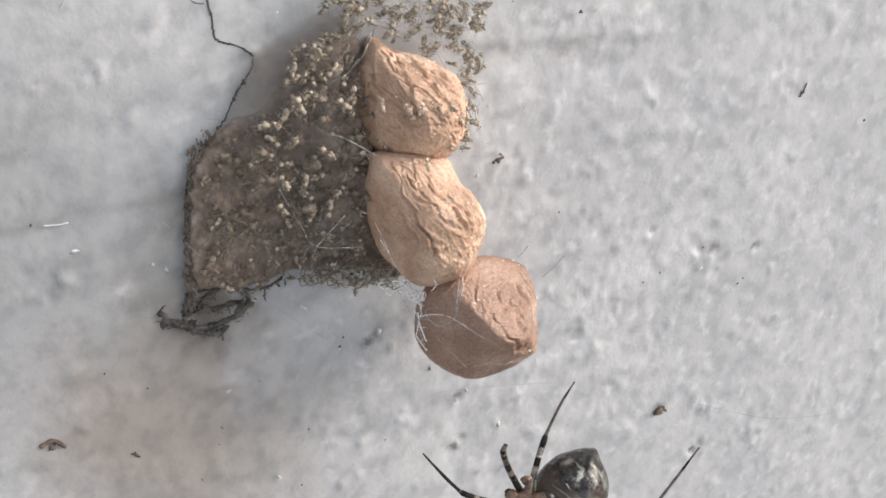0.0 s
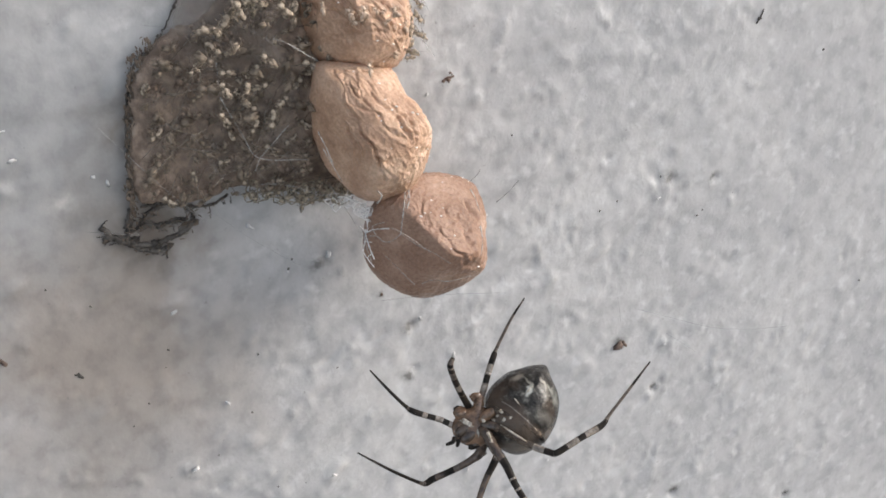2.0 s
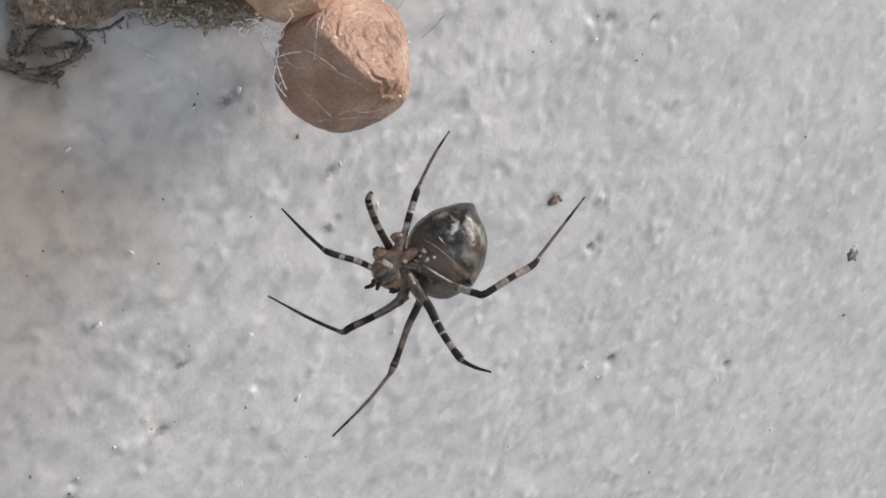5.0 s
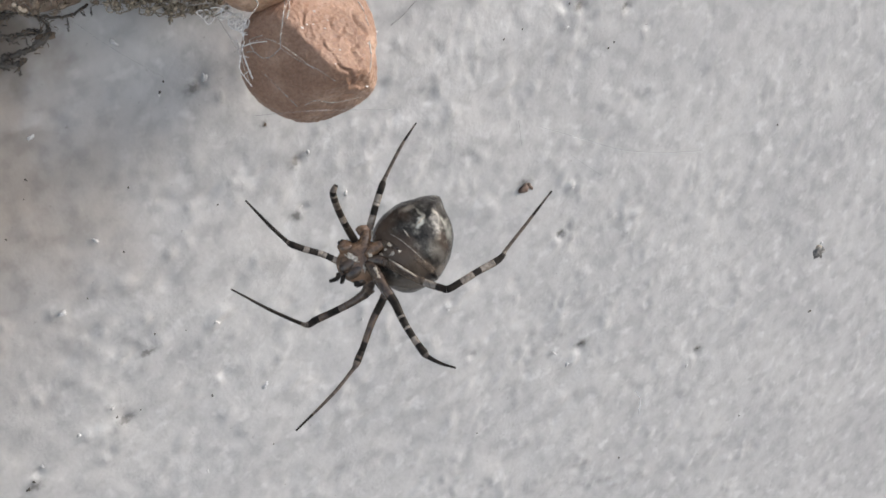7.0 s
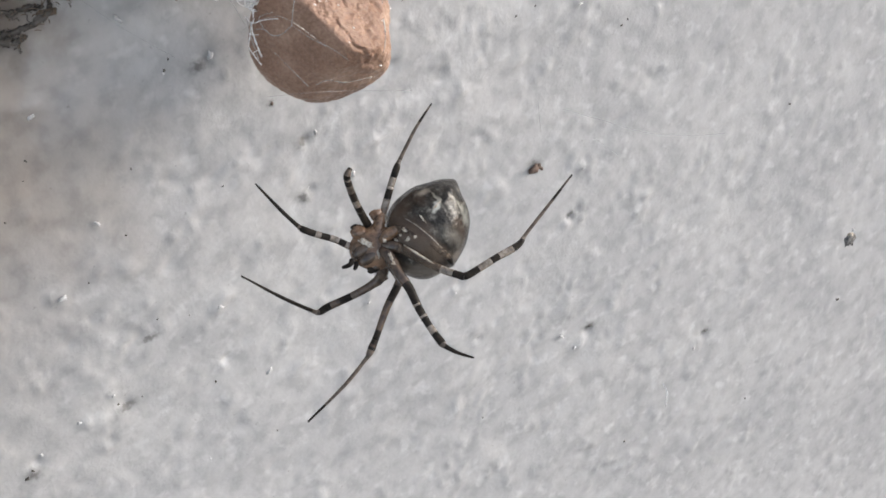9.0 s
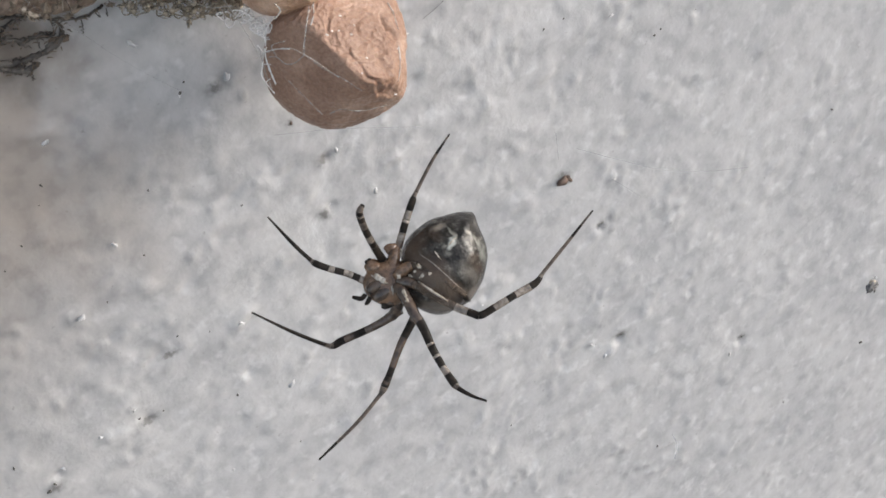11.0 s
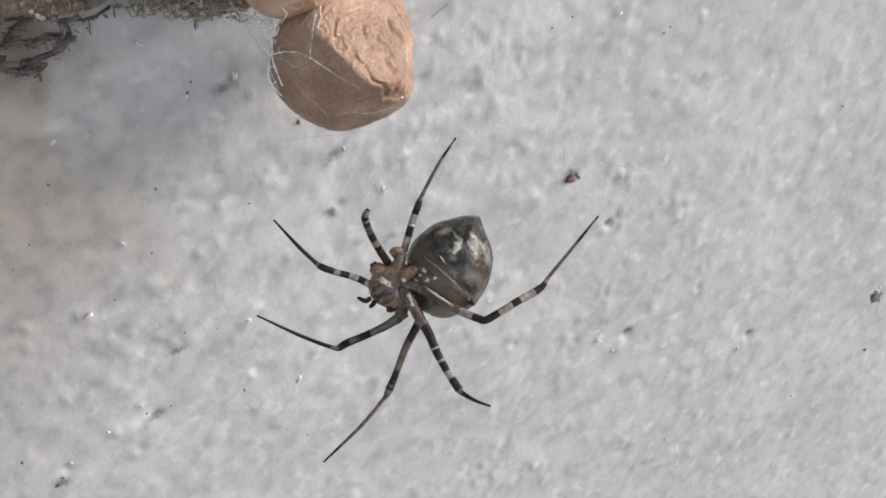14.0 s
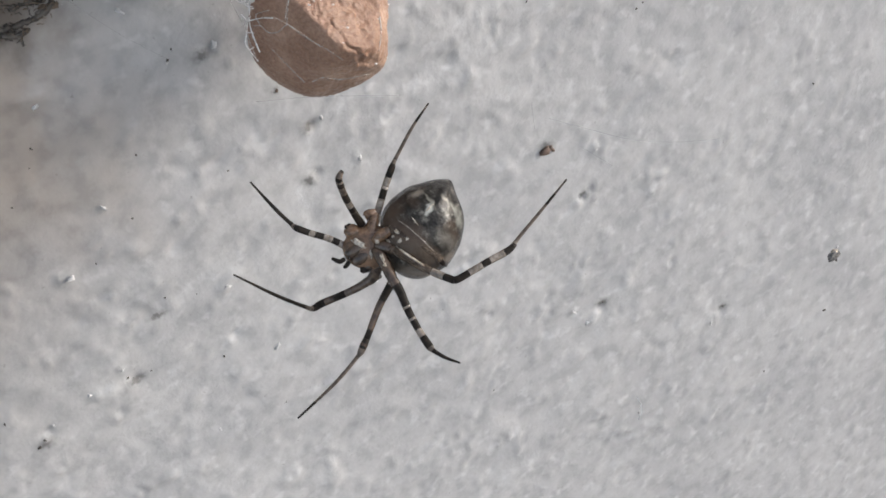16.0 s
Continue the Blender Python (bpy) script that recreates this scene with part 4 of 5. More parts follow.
crack = [(-5.82, 24.54), (-6.08, 24.19), (-6.25, 23.79), (-6.15, 23.24), (-5.91, 22.95), (-5.88, 22.51), (-5.49, 22.25)]
crack_two = [(-5.2, 22.73), (-5.35, 22.2), (-5.36, 21.7), (-5.46, 21.2), (-5.49, 20.82), (-5.2, 20.52), (-4.8, 20.24), (-4.45, 19.86), (-4.33, 19.62)]
crack_up = [(-5.75, 30.5), (-5.5, 28.0), (-5.5, 26.0), (-5.82, 24.54)]
fine_crack = thing("wall_crack", "thin dark branching crack in the paint of the wall", "crack", kind="structure")
for n, (line, r) in enumerate(((crack_up, 0.018), (crack, 0.024), (crack_two, 0.04))):
    part("crack_line", tube(laid(line, r, -0.01, 0.08, 8, n), 6), FIBRE, fine_crack)
LOOPS = [
    [(-11.35, 10.95), (-10.9, 10.2), (-10.32, 9.64), (-9.7, 9.35), (-9.17, 9.29), (-8.4, 9.3), (-7.83, 9.5)],
    [(-10.3, 10.3), (-9.6, 10.2), (-9.07, 9.98), (-8.5, 9.9), (-7.95, 9.72)],
    [(-9.55, 11.05), (-8.68, 10.74), (-7.71, 10.21), (-6.91, 9.89), (-6.4, 9.95), (-6.05, 10.05)],
    [(-9.85, 10.4), (-9.4, 10.7), (-8.9, 10.75)],
    [(-11.3, 10.5), (-10.6, 9.8), (-10.0, 9.2), (-9.4, 8.95), (-9.0, 8.95)],
    [(-7.83, 9.5), (-7.7, 9.9), (-7.9, 10.25)],
    [(-10.0, 11.2), (-10.35, 10.5), (-10.5, 9.9)],
]
fibre_run = [(-4.36, 19.54), (-4.57, 19.12), (-5.07, 18.71), (-5.57, 18.3), (-6.24, 17.58), (-6.62, 17.32), (-7.26, 17.01), (-7.94, 16.56), (-8.52, 15.52), (-9.11, 13.91), (-9.64, 12.24), (-9.94, 10.96)]
fibre = thing("dark_fibre", "thin dark knotted fibre stuck to the wall beside nest", "fibre")
whole = laid(fibre_run, 0.024, 0.03, 0.16, 9, 5)
for a, b, thin in ((0, 10, 1.0), (11, 19, 1.5), (20, 26, 1.9), (27, 38, 1.2), (39, 45, 1.8), (52, 64, 1.5), (64, 76, 2.2), (76, 88, 2.0), (89, 99, 2.4)):
    part("strand", tube([(x, y, z, r * thin) for x, y, z, r in whole[a : b + 1]], 6), FIBRE, fibre)
for n, (x, z) in enumerate(((-5.57, 18.3), (-6.55, 17.4), (-5.0, 18.75))):
    part("knot", lump(0.075, 0.6, 2, n, (1, 0.7, 1.3), None, (x, -surface(x, z) - 0.08, z)), FIBRE, fibre)
# dark fluff matted along the nest's folded edge
bm = bmesh.new()
for n in range(300):
    x, y, z, r = whole[int(rng.integers(50, len(whole)))]
    x, z = x + abs(rng.normal(0, 0.10)) - 0.08, z + rng.normal(0, 0.25)
    lump(rng.uniform(0.03, 0.08), 0.9, 1, n, (0.8, 0.3, 1.6), bm, (x, -0.25, z))
for n in range(160):
    if n < 60:
        x, y, z, r = whole[int(rng.integers(50, len(whole)))]
        x, z = x + abs(rng.normal(0, 0.15)) - 0.05, z + rng.normal(0, 0.3)
    else:
        pts = spline(LOOPS[int(rng.integers(0, len(LOOPS)))], 4)
        x, z = pts[int(rng.integers(0, len(pts)))] + rng.normal(0, 0.10, 2)
    dx, dz = rng.normal(0, 0.12, 2)
    tube([(x, -0.24, z, 0.02), (x + dx * 0.5, -0.3, z + dz * 0.5 + 0.05, 0.022), (x + dx, -0.24, z + dz, 0.012)], 4, bm)
part("fluff", bm, GRIME_DARK, fibre, "dark brown fluff")

tangle = thing("debris_tangle", "loop of dark dusty fibres and crumbs stuck on the wall", "debris")
for n, pts in enumerate(LOOPS):
    part("strand", tube(laid(pts, (0.11, 0.07, 0.05, 0.06, 0.10, 0.07, 0.08)[n], 0.04, 0.14, 8, n + 20), 7), FIBRE, tangle)
for n in range(30):
    pts = spline(LOOPS[(0, 4, 0, 1, 6)[n % 5]], 4)
    a = pts[int(rng.integers(0, len(pts)))]
    x, z = a[0] + rng.normal(0, 0.10), a[1] + rng.normal(0, 0.10)
    part("crumb", lump(float(rng.uniform(0.06, 0.15)), 0.7, 2, n, (1.4, 0.4, 0.9), None, (x, -surface(x, z) - 0.03, z)), FIBRE if n % 3 else GRIME_DARK, tangle)
for n in range(40):
    pts = spline(LOOPS[n % 5], 4)
    a = pts[int(rng.integers(0, len(pts)))]
    x, z = a[0] + rng.normal(0, 0.12), a[1] + rng.normal(0, 0.12)
    dx, dz = rng.normal(0, 0.25, 2)
    part("wisp", tube(laid([(x, z), (x + dx * 0.5, z + dz * 0.6), (x + dx, z + dz)], 0.02, 0.05, 0.1, 4, n), 4), FIBRE, tangle)


# ---- the young ----
def spiderling(label, pale, size, seed, hue=None):
    """One tiny young spider with its back along +z and its head along +y."""
    r = random.Random(seed)
    s = thing("spiderling", label, "spiderling", "brood of spiderlings")
    bm = bmesh.new()
    bmesh.ops.create_icosphere(bm, subdivisions=2, radius=1.0)
    for v in bm.verts:
        v.co = Vector((v.co.x * 0.13, v.co.y * 0.19 - 0.17, v.co.z * 0.11)) * (1 + 0.9 * noise.noise(v.co * 1.3 + Vector((seed * 1.7, 0, 0))) + 0.45 * noise.noise(v.co * 3.1 + Vector((0, seed * 2.3, 0)))) * size * MM
    part("abdomen", bm, hue or (YOUNG_PALE if pale else YOUNG_DULL), s)
    bm = bmesh.new()
    bmesh.ops.create_icosphere(bm, subdivisions=1, radius=1.0)
    for v in bm.verts:
        v.co = Vector((v.co.x * 0.12, v.co.y * 0.15 + 0.12, v.co.z * 0.10)) * (1 + 0.4 * noise.noise(v.co * 2 + Vector((0, 0, seed * 1.9)))) * size * MM
    part("carapace", bm, hue or (YOUNG_PALE if pale else YOUNG_LEG), s)
    for side in (-1, 1):
        for n in range(4):
            a = radians((62, 28, -12, -52)[n] + r.uniform(-14, 14))
            long = (0.22, 0.19, 0.17, 0.22)[n] * size * r.uniform(0.8, 1.1)
            d = Vector((side * math.cos(a), math.sin(a), 0))
            base = Vector((side * 0.08, 0.14 - 0.03 * n, 0)) * size
            tuck = Vector((-d.y, d.x, 0)) * (side * 0.10 * size)
            rows = [(*base, 0.022 * size), (*(base + d * long * 0.55 + Vector((0, 0, 0.10 * size))), 0.017 * size), (*(base + d * long * 0.95 + tuck + Vector((0, 0, -0.10 * size))), 0.012 * size)]
            part("leg", tube(rows, 4), hue or YOUNG_LEG, s)
    return s


KINDS = [spiderling("pale beige spiderling clinging to nest silk", True, 1.05, 1), spiderling("pale beige spiderling clinging to nest silk", True, 0.95, 2),
         spiderling("dull grey-brown spiderling in the nest", False, 1.0, 3), spiderling("dull grey-brown spiderling in the nest", False, 0.85, 4)]
SHEDS = [spiderling("shed brown skin of a spiderling hanging in silk", False, 1.0, 11, SHED), spiderling("shed brown skin of a spiderling hanging in silk", False, 0.85, 12, SHED)]
TAN = spiderling("tan spiderling walking on an egg sac", True, 0.8, 6, YOUNG_TAN)
spots = []


def settle(poly, count, low, high, pale_share, apart, sizes=(0.72, 1.15), dull=None):
    box = [min(p[0] for p in poly), max(p[0] for p in poly), min(p[1] for p in poly), max(p[1] for p in poly)]
    made = tries = 0
    while made < count and tries < count * 60:
        tries += 1
        x, z = rng.uniform(box[0], box[1]), rng.uniform(box[2], box[3])
        if not inside(poly, x, z):
            continue
        h = max(rng.uniform(low, high), bulge(x, z) + rng.uniform(0.55, 1.1))
        if any((x - a) ** 2 + (z - b) ** 2 + (h - c) ** 2 < apart**2 for a, b, c in spots):
            continue
        spots.append((x, z, h))
        kind = KINDS[int(rng.integers(0, 2))] if rng.uniform() < pale_share else (dull or KINDS[2:])[int(rng.integers(0, 2))]
        m = pose(x * MM, -h * MM, z * MM, 90 + rng.normal(0, 45), rng.normal(0, 45), 0) @ pose(0, 0, 0, 0, 0, rng.uniform(0, 360))
        copy_thing(kind, m @ Matrix.Scale(rng.uniform(*sizes), 4))
        made += 1


INNER = [(-5.0, 18.0), (-3.2, 18.5), (-1.15, 17.5), (-1.7, 14.6), (-2.0, 13.0), (-3.9, 12.6), (-6.2, 14.6), (-6.0, 16.4)]
settle(INNER, 36, 1.6, 2.7, 0.85, 0.78, (0.95, 1.5))
settle(NEST, 100, 0.6, 1.3, 0.34, 0.55, (0.8, 1.25))
settle(HALO, 92, 0.6, 2.4, 0.12, 0.36, (0.75, 1.25), SHEDS)
VEIL = [(-3.2, 19.6), (-2.2, 20.0), (-1.2, 21.2), (-0.2, 20.0), (-0.8, 18.0), (-2.6, 17.6), (-4.4, 17.8)]
settle(VEIL, 30, 0.7, 2.2, 0.35, 0.36, (0.8, 1.2), SHEDS)
FRINGE = [(-5.6, 10.4), (-3.2, 9.7), (-1.8, 9.2), (-1.2, 8.4), (-2.2, 8.6), (-4.0, 9.3), (-5.4, 10.0)]
settle(FRINGE, 20, 0.8, 2.2, 0.1, 0.36, (0.75, 1.1), SHEDS)
for n, (k, x, z, h) in enumerate(((0, 0.2, 17.0, 4.7), (1, -0.3, 14.9, 5.0), (0, -1.2, 17.6, 4.3), (3, 1.9, 15.5, 4.0), (2, 1.5, 16.4, 4.4))):
    copy_thing(TAN, pose(x * MM, -h * MM, z * MM, 60 + 20 * n, 15, 40 * n))
for n, k in enumerate(KINDS + SHEDS):
    k.matrix_world = pose((-3.6 + 0.9 * n) * MM, -1.6 * MM, (15.2 - 0.7 * n) * MM, 80, 10 * n, 70 * n)


def build_mass():
    """The rest of the brood, too many to tell apart, deep in the felted silk."""
    bm = bmesh.new()
    made = 0
    while made < 180:
        x, z = rng.uniform(-9.4, 0), rng.uniform(8.6, 19.6)
        if not inside(NEST, x, z):
            continue
        made += 1
        h, turn, size = rng.uniform(0.5, 0.9) + bulge(x, z), rng.uniform(0, 2 * math.pi), rng.uniform(0.7, 1.05)
        d = Vector((math.cos(turn), 0, math.sin(turn)))
        at = Vector((x, -h, z))
        first = len(bm.faces)
        lump(0.13 * size, 0.9, 1, made, (1.0, 0.7, 1.2), bm, at - d * 0.15 * size)
        lump(0.10 * size, 0.2, 1, made + 0.5, (1, 0.9, 1), bm, at + d * 0.1 * size)
        bm.faces.ensure_lookup_table()
        pale = 0 if rng.uniform() < 0.35 else 1
        for f in bm.faces[first:]:
            f.material_index = pale
        first = len(bm.faces)
        for k in range(6 if rng.uniform() < 0.4 else 0):
            a = turn + (-1.9, -1.1, -0.5, 0.5, 1.1, 1.9)[k] + rng.normal(0, 0.2)
            out = Vector((math.cos(a), 0, math.sin(a)))
            b = at + d * 0.05
            tube([(*(b + out * 0.08 * size), 0.02), (*(b + out * 0.24 * size + Vector((0, -0.08, 0))), 0.018), (*(b + out * 0.42 * size + Vector((0, 0.1, 0))), 0.01)], 4, bm)
        bm.faces.ensure_lookup_table()
        for f in bm.faces[first:]:
            f.material_index = 2
    return tagged(finish("spiderling_mass", bm, [YOUNG_DULL, GRIME, GRIME]), "crowded brown spiderlings deep in the nest silk", "spiderlings", kind="stuff")


build_mass()
for n in range(18):
    edge = n >= 9
    u, v = (rng.uniform(2.0, 2.3), rng.uniform(-1.7, 1.3)) if edge else (rng.uniform(-0.3, 1.8), rng.uniform(-1.6, 0.2))
    w = rng.uniform(-0.4, 0.5) if edge else 2.25 * math.sqrt(max(0.02, 1 - (u * u + v * v) / 5.6)) + 0.12
    m = pose(0.75 * MM, -1.9 * MM, 15.74 * MM, *SAC_TURN) @ pose(u * MM, v * MM, w * MM, rng.normal(0, 20), 35 * u / 2, rng.uniform(0, 360))
    if n == 0:
        TAN.matrix_world = m
    else:
        copy_thing(KINDS[n % 2] if edge else TAN, m @ Matrix.Scale(rng.uniform(0.6, 0.95), 4))


# ---- silk ----
web = thing("web", "loose tangle of fine pale spider silk before the wall", "spider web", kind="stuff")
STRANDS = [
    [(-10.03, -0.6, 15.09), (-8.72, -0.9, 12.18), (-7.54, -1.0, 9.78)],
    [(-5.46, -2.0, 14.93), (-5.18, -2.4, 13.2), (-4.88, -2.6, 12.17), (-3.16, -3.0, 11.47)],
    [(-4.88, -2.6, 12.17), (-5.16, -2.4, 11.65)],
    [(-4.88, -2.6, 12.17), (-3.47, -3.0, 13.17)],
    [(-3.3, -4.0, 17.1), (-2.88, -4.2, 16.79), (-2.01, -4.4, 15.76)],
    [(-2.87, -4.6, 12.42), (-2.53, -4.6, 10.78)],
    [(-2.41, -4.2, 7.92), (-1.88, -5.2, 8.5), (-1.32, -6.2, 8.54), (0.32, -6.3, 6.04)],
    [(-0.2, -5.5, 9.73), (-0.87, -6.2, 9.45), (-1.31, -6.3, 8.59)],
    [(-2.12, -4.0, 8.24), (-2.29, -4.4, 7.52), (-2.26, -4.4, 6.68)],
    [(-3.67, -2.0, 10.05), (-3.01, -2.6, 9.58), (-2.24, -3.2, 9.49), (-1.46, -3.8, 8.51)],
    [(-2.65, -2.8, 10.23), (-2.3, -3.0, 8.97), (-2.18, -3.8, 7.86)],
    [(-3.67, -2.0, 10.05), (-4.6, -1.2, 10.3), (-5.5, -0.6, 10.2)],
]
FAINT = [
    [(-7.0, -0.5, 18.18), (-5.89, -1.0, 17.71), (-4.59, -2.0, 16.89)],
    [(1.8, -3.0, 14.22), (3.21, -2.5, 13.46)],
    [(-4.29, -0.4, 19.34), (-4.59, -1.2, 17.86), (-5.46, -2.0, 14.93)],
    [(-4.25, -1.6, 17.86), (-3.07, -2.8, 16.5)],
    [(-0.14, -3.0, 20.03), (-2.4, -2.6, 18.41), (-4.23, -2.0, 17.24)],
    [(-11.97, -0.3, 11.17), (-10.02, -0.4, 10.13)],
    [(-3.73, -9.0, 7.86), (-1.83, -9.5, 7.37), (0.83, -10.0, 6.35)],
    [(5.57, -10.0, 3.64), (5.49, -10.0, 2.49)],
    [(4.47, -13.5, 5.41), (5.75, -14.0, 4.52), (7.28, -14.0, 3.3), (8.93, -14.0, 2.34), (10.68, -14.0, 1.56)],
    [(5.19, -14.0, 4.13), (5.64, -14.0, 3.55), (6.29, -14.0, 2.69)],
]
FAINT_FAR = [
    [(-8.02, -5.0, 12.39), (-6.78, -5.6, 10.54), (-5.49, -6.0, 8.92)],
]
for n, pts in enumerate(STRANDS):
    line = spline(pts, 8)
    rows = [(*p, (0.009 if n in (0, 6, 7) else 0.015) * (1 + 0.6 * noise.noise(Vector((k * 0.6, n, 0))))) for k, p in enumerate(line)]
    part("strand", tube(rows, 5), SILK, web)
for n, pts in enumerate(FAINT + FAINT_FAR):
    part("strand", tube([(*p, 0.008 if n < len(FAINT) else 0.004) for p in spline(pts, 8)], 4), SILK_FAINT, web)
# a twisted bundle from the top sac's tip into the nest
TWIST = [(-0.3, -3.0, 19.95), (-0.59, -3.2, 19.8), (-0.85, -3.4, 19.62), (-1.22, -3.4, 19.29), (-1.79, -3.2, 18.86), (-2.47, -2.9, 18.6), (-2.9, -2.6, 18.38)]
for k, (off, r, m) in enumerate(((0.0, 0.022, SILK_BROWN), (0.05, 0.018, FIBRE), (-0.04, 0.016, SILK))):
    part("strand", tube([(x + off * math.sin(g * 0.9), y, z + off * math.cos(g * 0.9), r * (1 - 0.02 * g)) for g, (x, y, z) in enumerate(spline(TWIST, 5))], 5), m, web)
# the mesh of threads that holds the brood
for n in range(150):
    poly = NEST if n % 3 else HALO
    while True:
        a = rng.uniform((-9.5, 8.6), (5, 21.8))
        b = a + rng.normal(0, 1.3, 2)
        if inside(poly, *a) and inside(poly, *b):
            break
    ha, hb = rng.uniform(0.3, 2.4, 2)
    mid = (a + b) / 2 + rng.normal(0, 0.12, 2)
    line = spline([(a[0], -ha, a[1]), (mid[0], -(ha + hb) / 2, mid[1]), (b[0], -hb, b[1])], 4)
    part("strand", tube([(*p, 0.016) for p in line], 4), SILK_BROWN if n % 3 else SILK_FAINT, web)

# a lace of small cells along the nest's lower edge, tan on the nest and white towards the lowest sac
bm, bm_tan = bmesh.new(), bmesh.new()
HEM = spline([(-5.4, -1.0, 10.1), (-4.6, -1.1, 9.75), (-3.9, -1.3, 9.35), (-3.2, -1.7, 9.2), (-2.6, -2.3, 9.0), (-2.1, -2.9, 8.85), (-1.75, -3.4, 8.6), (-1.6, -3.8, 8.3)], 3)
for n, (x, y, z) in enumerate(HEM):
    for row in range(2 if n % 2 else 1):
        white = n > 11 + 5 * row
        r = rng.uniform(0.22, 0.33) * (0.7 if white else 1.0)
        at = Vector((x, y, z)) + Vector((rng.normal(0, 0.07), rng.normal(0, 0.12), rng.normal(0, 0.07) + 0.34 * row))
        turn = pose(*at, *SAC_TURN) @ pose(0, 0, 0, rng.normal(0, 18), rng.normal(0, 18), rng.uniform(0, 60))
        rim = []
        for k in range(9):
            g = 2 * math.pi * (k % 8) / 8
            w = r * (1 + 0.7 * noise.noise(Vector((math.cos(g), math.sin(g), n * 3.7 + row))))
            rim.append(tuple(turn @ Vector((1.15 * w * math.cos(g), 0.85 * w * math.sin(g), 0))))
        tube([(*p, (0.022 if white else 0.028) * (1 + 0.9 * noise.noise(Vector((k * 0.5, n, 5))))) for k, p in enumerate(spline(rim, 3))], 5, bm if white else bm_tan)
for pts in ([(-1.95, -4.3, 8.2), (-2.12, -4.2, 7.9), (-2.3, -4.2, 7.5), (-2.41, -4.2, 7.2), (-2.33, -4.3, 6.8), (-2.22, -4.4, 6.45)], [(-2.1, -4.2, 8.0), (-1.7, -4.5, 8.1), (-1.45, -5.3, 8.35)], [(-1.5, -3.9, 8.8), (-1.75, -4.0, 8.55), (-1.95, -4.2, 8.2)]):
    tube([(*p, 0.021 * (1 + 1.2 * noise.noise(Vector((k * 0.6, pts[0][0], 1))))) for k, p in enumerate(spline(pts, 7))], 5, bm)
for k in range(3):
    a = np.array([-2.1, -4.25, 8.1]) + np.array([-0.18, 0.0, -1.5]) * rng.uniform(0, 1) + rng.normal(0, 0.09, 3)
    b = a + rng.normal(0, 0.12, 3)
    tube([(*p, 0.015) for p in spline([a, b, b + rng.normal(0, 0.12, 3)], 4)], 4, bm)
part("lace", bm, SILK_WHITE, web, "bright white lacy silk")
part("lace", bm_tan, SHED, web)

shred = thing("silk_shred", "small pale shred of silk hanging in the web", "silk")
part("strand", tube(spline([(2.45, -20.46, -0.79, 0.02), (2.44, -20.68, -1.04, 0.025), (2.18, -20.87, -1.36, 0.015)], 6), 5), SILK_FAINT, shred)
flake = thing("grey_flake", "small grey flake of dust caught in the web", "dust")
part("chip", lump(0.17, 1.3, 3, 3, (1.0, 0.4, 1.1), None, (10.42, -20.37, 0.42)), FLAKE_GREY, flake)
part("chip", lump(0.10, 1.2, 2, 7, (1.1, 0.4, 1.2), None, (10.44, -20.38, 0.66)), PALE_GLOSS, flake)
part("chip", lump(0.06, 1.0, 2, 5, (0.8, 0.4, 1.6), None, (10.56, -20.37, 0.22)), FLAKE_GREY, flake)
# the flake's glint, added as a small white lump
part("shine", lump(0.06, 0.4, 2, 4, (1, 0.6, 1), None, (10.56, -20.4, 0.80)), FLAKE, flake, "white lump for the flake's bright glint")
speck = tagged(finish("dust_speck", lump(0.06, 0.4, 1, 8, (1.4, 0.7, 0.8), None, (10.73, -19.5, -2.88)), CRUMB), "tiny dark speck of dust caught in the web", "dust")


# ---- small dirt on the wall ----
def dirt(rows, name, label, material, group, flat=(1.2, 0.6, 0.9)):
    for n, (x, z, r) in enumerate(rows):
        s = n * 1.7
        bm = lump(r * 0.8, 1.1, 2, s, (flat[0] * (1 + 0.4 * math.sin(s)), flat[1], flat[2]), None, (0, 0, 0))
        ob = finish(name, bm, material)
        ob.matrix_world = pose(x * MM, -(surface(x, z) + r * 0.25) * MM, z * MM, 0, 57 * n, 0)
        tagged(ob, label, "dirt", group)


DARK = [(16.27, -1.82, 0.06), (-10.7, 4.43, 0.05), (-7.16, 2.21, 0.05), (-12.32, 2.44, 0.06), (-12.92, 7.89, 0.05), (-4.64, 5.52, 0.06), (-5.28, -13.76, 0.05), (-10.26, -8.25, 0.05),
        (-7.11, -9.42, 0.05), (-3.95, -0.34, 0.04), (-14.26, 9.4, 0.06), (-4.34, 5.89, 0.05), (15.72, 16.21, 0.11), (10.15, 15.79, 0.10), (7.15, 6.93, 0.06), (10.12, 16.62, 0.05),
        (21.4, 7.04, 0.10), (25.05, 3.9, 0.08), (16.63, -1.66, 0.06), (9.7, 19.65, 0.12), (26.12, -10.9, 0.06), (7.08, 17.47, 0.05), (11.83, 1.16, 0.05), (-14.45, 5.1, 0.13), (-14.51, 16.69, 0.06),
        (-11.08, 3.71, 0.04), (-8.31, -0.48, 0.05), (-10.39, -1.76, 0.04), (-8.44, -4.82, 0.05), (-7.14, -5.44, 0.04), (-16.7, -7.21, 0.06), (10.81, 1.11, 0.04), (-13.28, 1.7, 0.05), (18.56, -1.54, 0.05)]
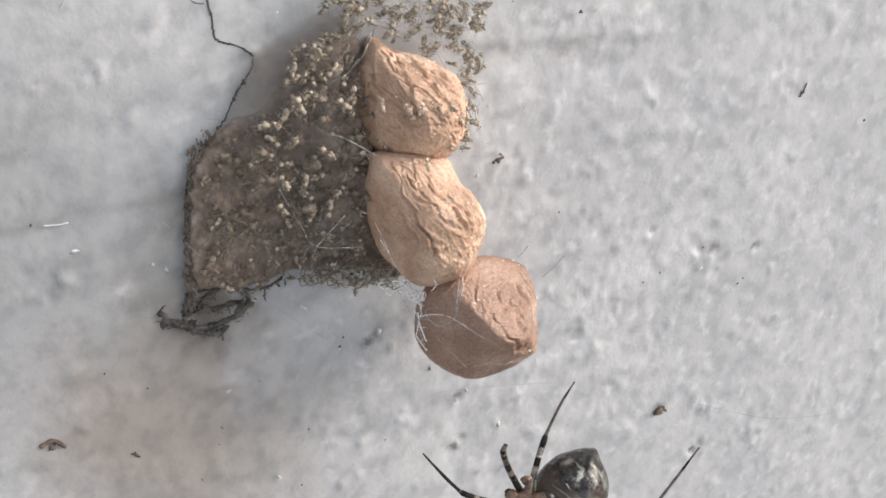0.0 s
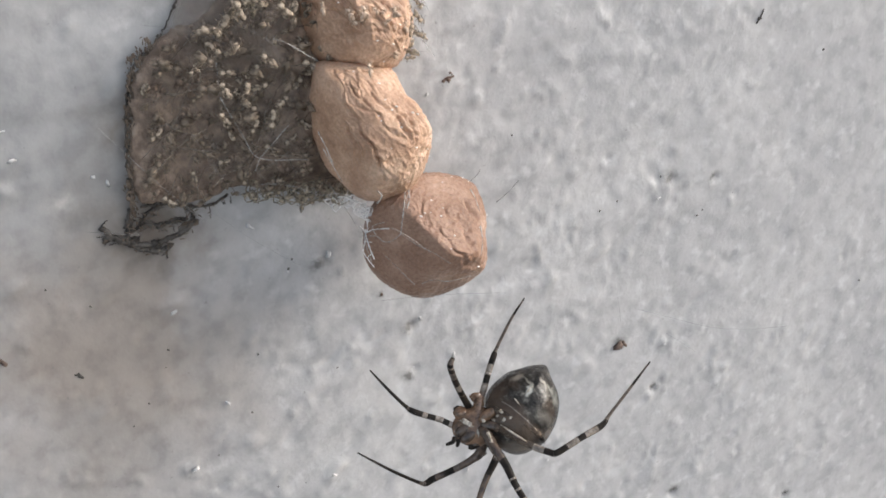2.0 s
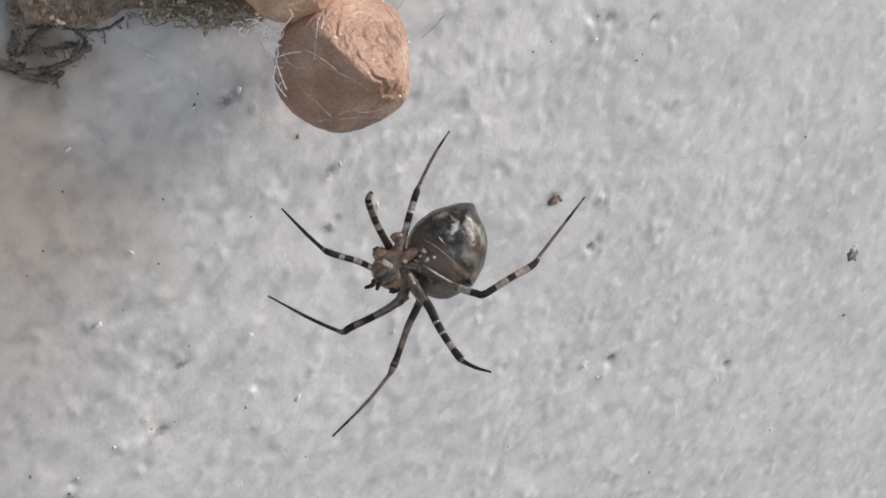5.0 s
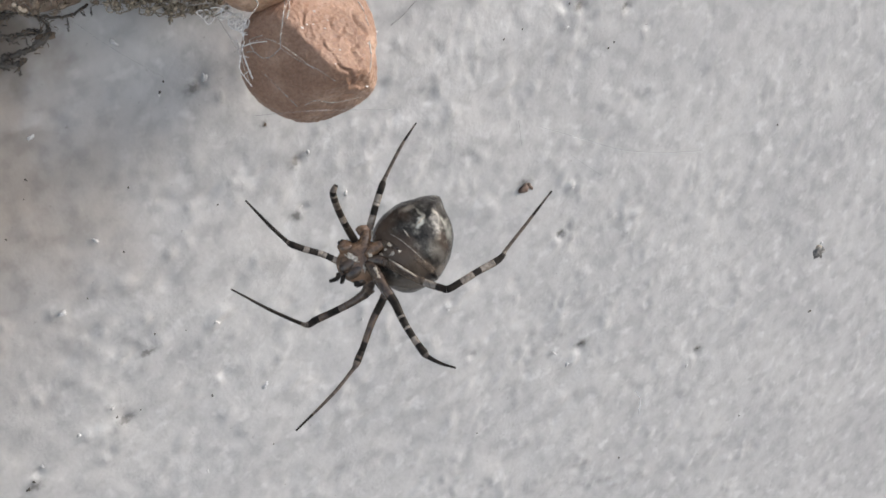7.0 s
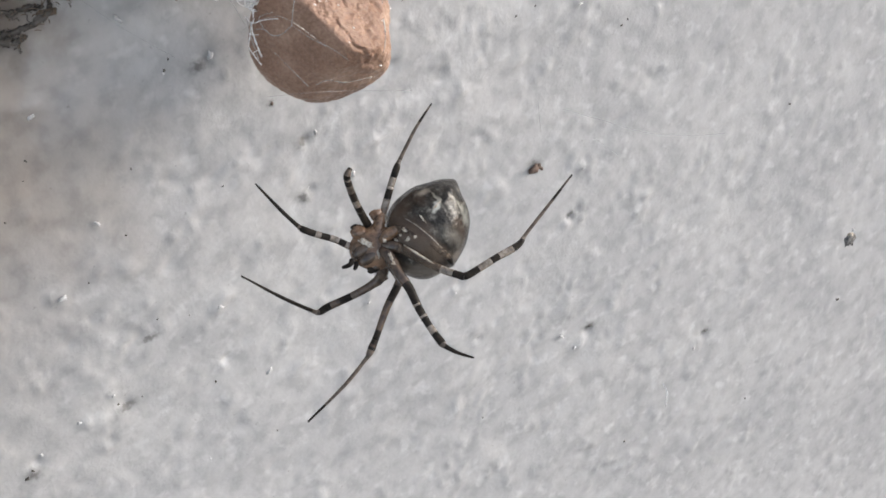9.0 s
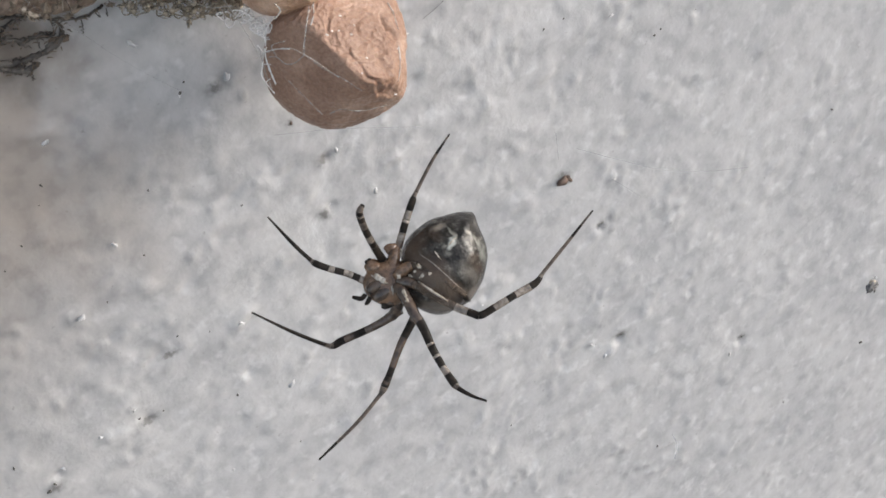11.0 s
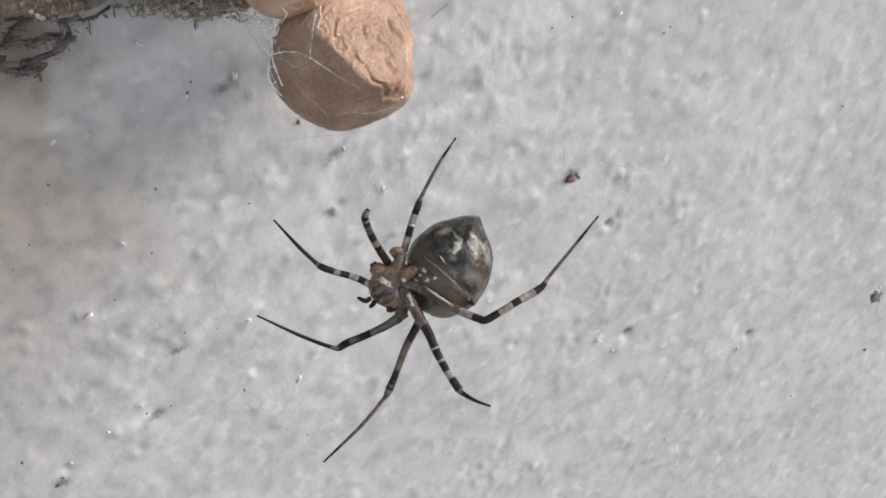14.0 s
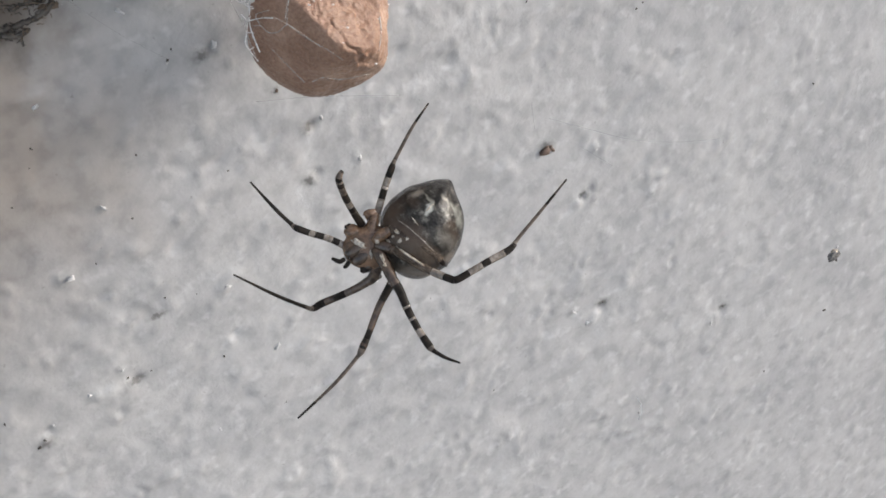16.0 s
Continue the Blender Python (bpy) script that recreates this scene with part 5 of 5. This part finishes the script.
# Specks at PITS places deepen the shade painted in the pits.
DARK_TWO = [(-15.94, -9.21, 0.10), (-15.6, -8.95, 0.06), (13.19, -27.5, 0.07), (12.1, -18.0, 0.06), (19.5, -23.0, 0.05), (-0.1, 0.0, 0.04), (14.5, 1.3, 0.06), (-11.3, -8.0, 0.06), (22.0, -30.0, 0.05), (5.0, -20.0, 0.05), (3.0, -12.0, 0.04)]
BROWN = [(10.42, -6.93, 0.27), (10.75, -7.0, 0.15), (-0.94, 2.24, 0.08), (4.74, 10.8, 0.15), (4.95, 11.0, 0.08), (11.09, 18.86, 0.17), (11.35, 18.7, 0.12), (-17.3, 7.3, 0.18)]
# Paint flakes; those at NUBS and PITS places stand in for lit edges.
WHITE = [(-11.55, -1.78, 0.15), (-5.62, 8.18, 0.12), (1.61, -2.6, 0.12), (-7.83, 24.36, 0.10), (13.56, 16.46, 0.06), (-2.74, 5.31, 0.15), (3.6, 10.55, 0.10), (-10.84, 13.04, 0.09), (-10.41, 12.55, 0.08), (-9.88, 6.02, 0.10), (9.9, 19.4, 0.10),
         (0.52, 0.14, 0.10), (-0.45, -2.35, 0.11), (-5.78, -5.72, 0.12), (-15.01, -8.47, 0.10), (-4.68, -10.32, 0.12), (-13.43, 14.98, 0.10), (-13.08, -7.88, 0.09), (11.0, -18.86, 0.13), (14.1, 0.3, 0.07), (-9.18, 0.67, 0.10), (-4.7, 5.4, 0.07), (-11.38, -7.32, 0.07), (10.31, -17.56, 0.09), (18.49, -23.61, 0.09), (0.67, -9.37, 0.07), (5.0, -11.36, 0.06), (-8.61, -13.28, 0.06), (12.97, -8.15, 0.06), (-2.89, 20.9, 0.05)]
dirt(DARK, "dark_speck", "tiny dark speck of dirt stuck on the wall", CRUMB, "specks on the wall")
dirt(DARK_TWO, "dark_speck", "tiny dark speck of dirt stuck on the wall", CRUMB, "specks on the wall")
dirt(BROWN, "brown_crumb", "small brown crumb of insect remains on the wall", CRUMB_BROWN, "brown crumbs on the wall")
dirt(WHITE, "white_flake", "small white paint flake or nub highlight on the wall", FLAKE, "paint flakes on the wall", (1.5, 0.5, 0.8))
def curl(label, name, points, radius, material, category, lift=0.04):
    rows = laid(points, radius, lift, 0.02, 6, 3)
    return tagged(finish(name, tube(rows, 7), material), label, category)


curl("curled brown insect leg stuck on the wall", "insect_leg", [(-17.75, 7.55), (-17.2, 7.6), (-16.85, 7.05)], 0.09, CRUMB_BROWN, "insect remains")
curl("bent brown insect leg stuck on the wall", "insect_leg", [(4.45, 10.8), (4.75, 10.88), (5.05, 10.82)], 0.06, CRUMB_BROWN, "insect remains")
curl("thin white curl of paint on the wall", "paint_curl", [(-14.1, 16.45), (-13.6, 16.25), (-13.2, 16.17)], 0.03, FLAKE, "paint flake")
curl("short dark curved fibre on the wall", "fibre_scrap", [(21.2, 6.85), (21.5, 7.15), (21.7, 7.45)], 0.03, FIBRE, "fibre")
curl("thin grey hair lying on the wall", "hair", [(5.62, 4.05), (6.3, 4.28), (7.01, 4.63)], 0.009, FLAKE_GREY, "hair")
curl("thin grey hair lying on the wall", "hair", [(4.63, 5.66), (4.96, 5.77), (5.26, 5.98)], 0.009, FLAKE_GREY, "hair")
curl("thin grey hair lying on the wall", "hair", [(-10.55, 24.06), (-10.13, 24.46), (-9.87, 24.81)], 0.009, FLAKE_GREY, "hair")
hair = tagged(finish("bristle", tube(laid([(6.13, 20.27), (6.06, 19.71), (6.25, 19.17), (6.75, 18.72)], 0.035, 0.03, 0, 6, 1) + laid([(6.76, 18.72), (7.23, 19.12), (7.74, 19.64)], 0.032, 0.03, 0, 6, 1), 6), FIBRE), "black bent bristle lying on the wall", "bristle")


# ---- what moves: the spider sways a little with her web, and works her palps ----
def motions():
    x, y, z = SPIDER_AT
    ways = ((0.0, 0.19, 0.53, -0.25), (4.0, 0.19, 0.53, -0.25), (6.5, 0.08, 0.42, -0.21), (9.0, 0.08, 0.42, -0.21), (11.5, 0, 0, 0), (16.0, 0, 0, 0))
    walk(spider, [(t, pose((x + a) * MM, (y + b) * MM, (z + c) * MM, *SPIDER_TURN)) for t, a, b, c in ways])
    for palp, bend in zip(palps, (48, 30)):
        p = palp.location.copy()
        walk(palp, [(t, pose(*p, 0, 0, bend * s)) for t, s in ((0.0, 1.0), (9.0, 1.0), (11.5, 0.15), (12.5, 0.0), (13.5, 0.15), (14.5, 0.0), (16.0, 0.1))])


motions()
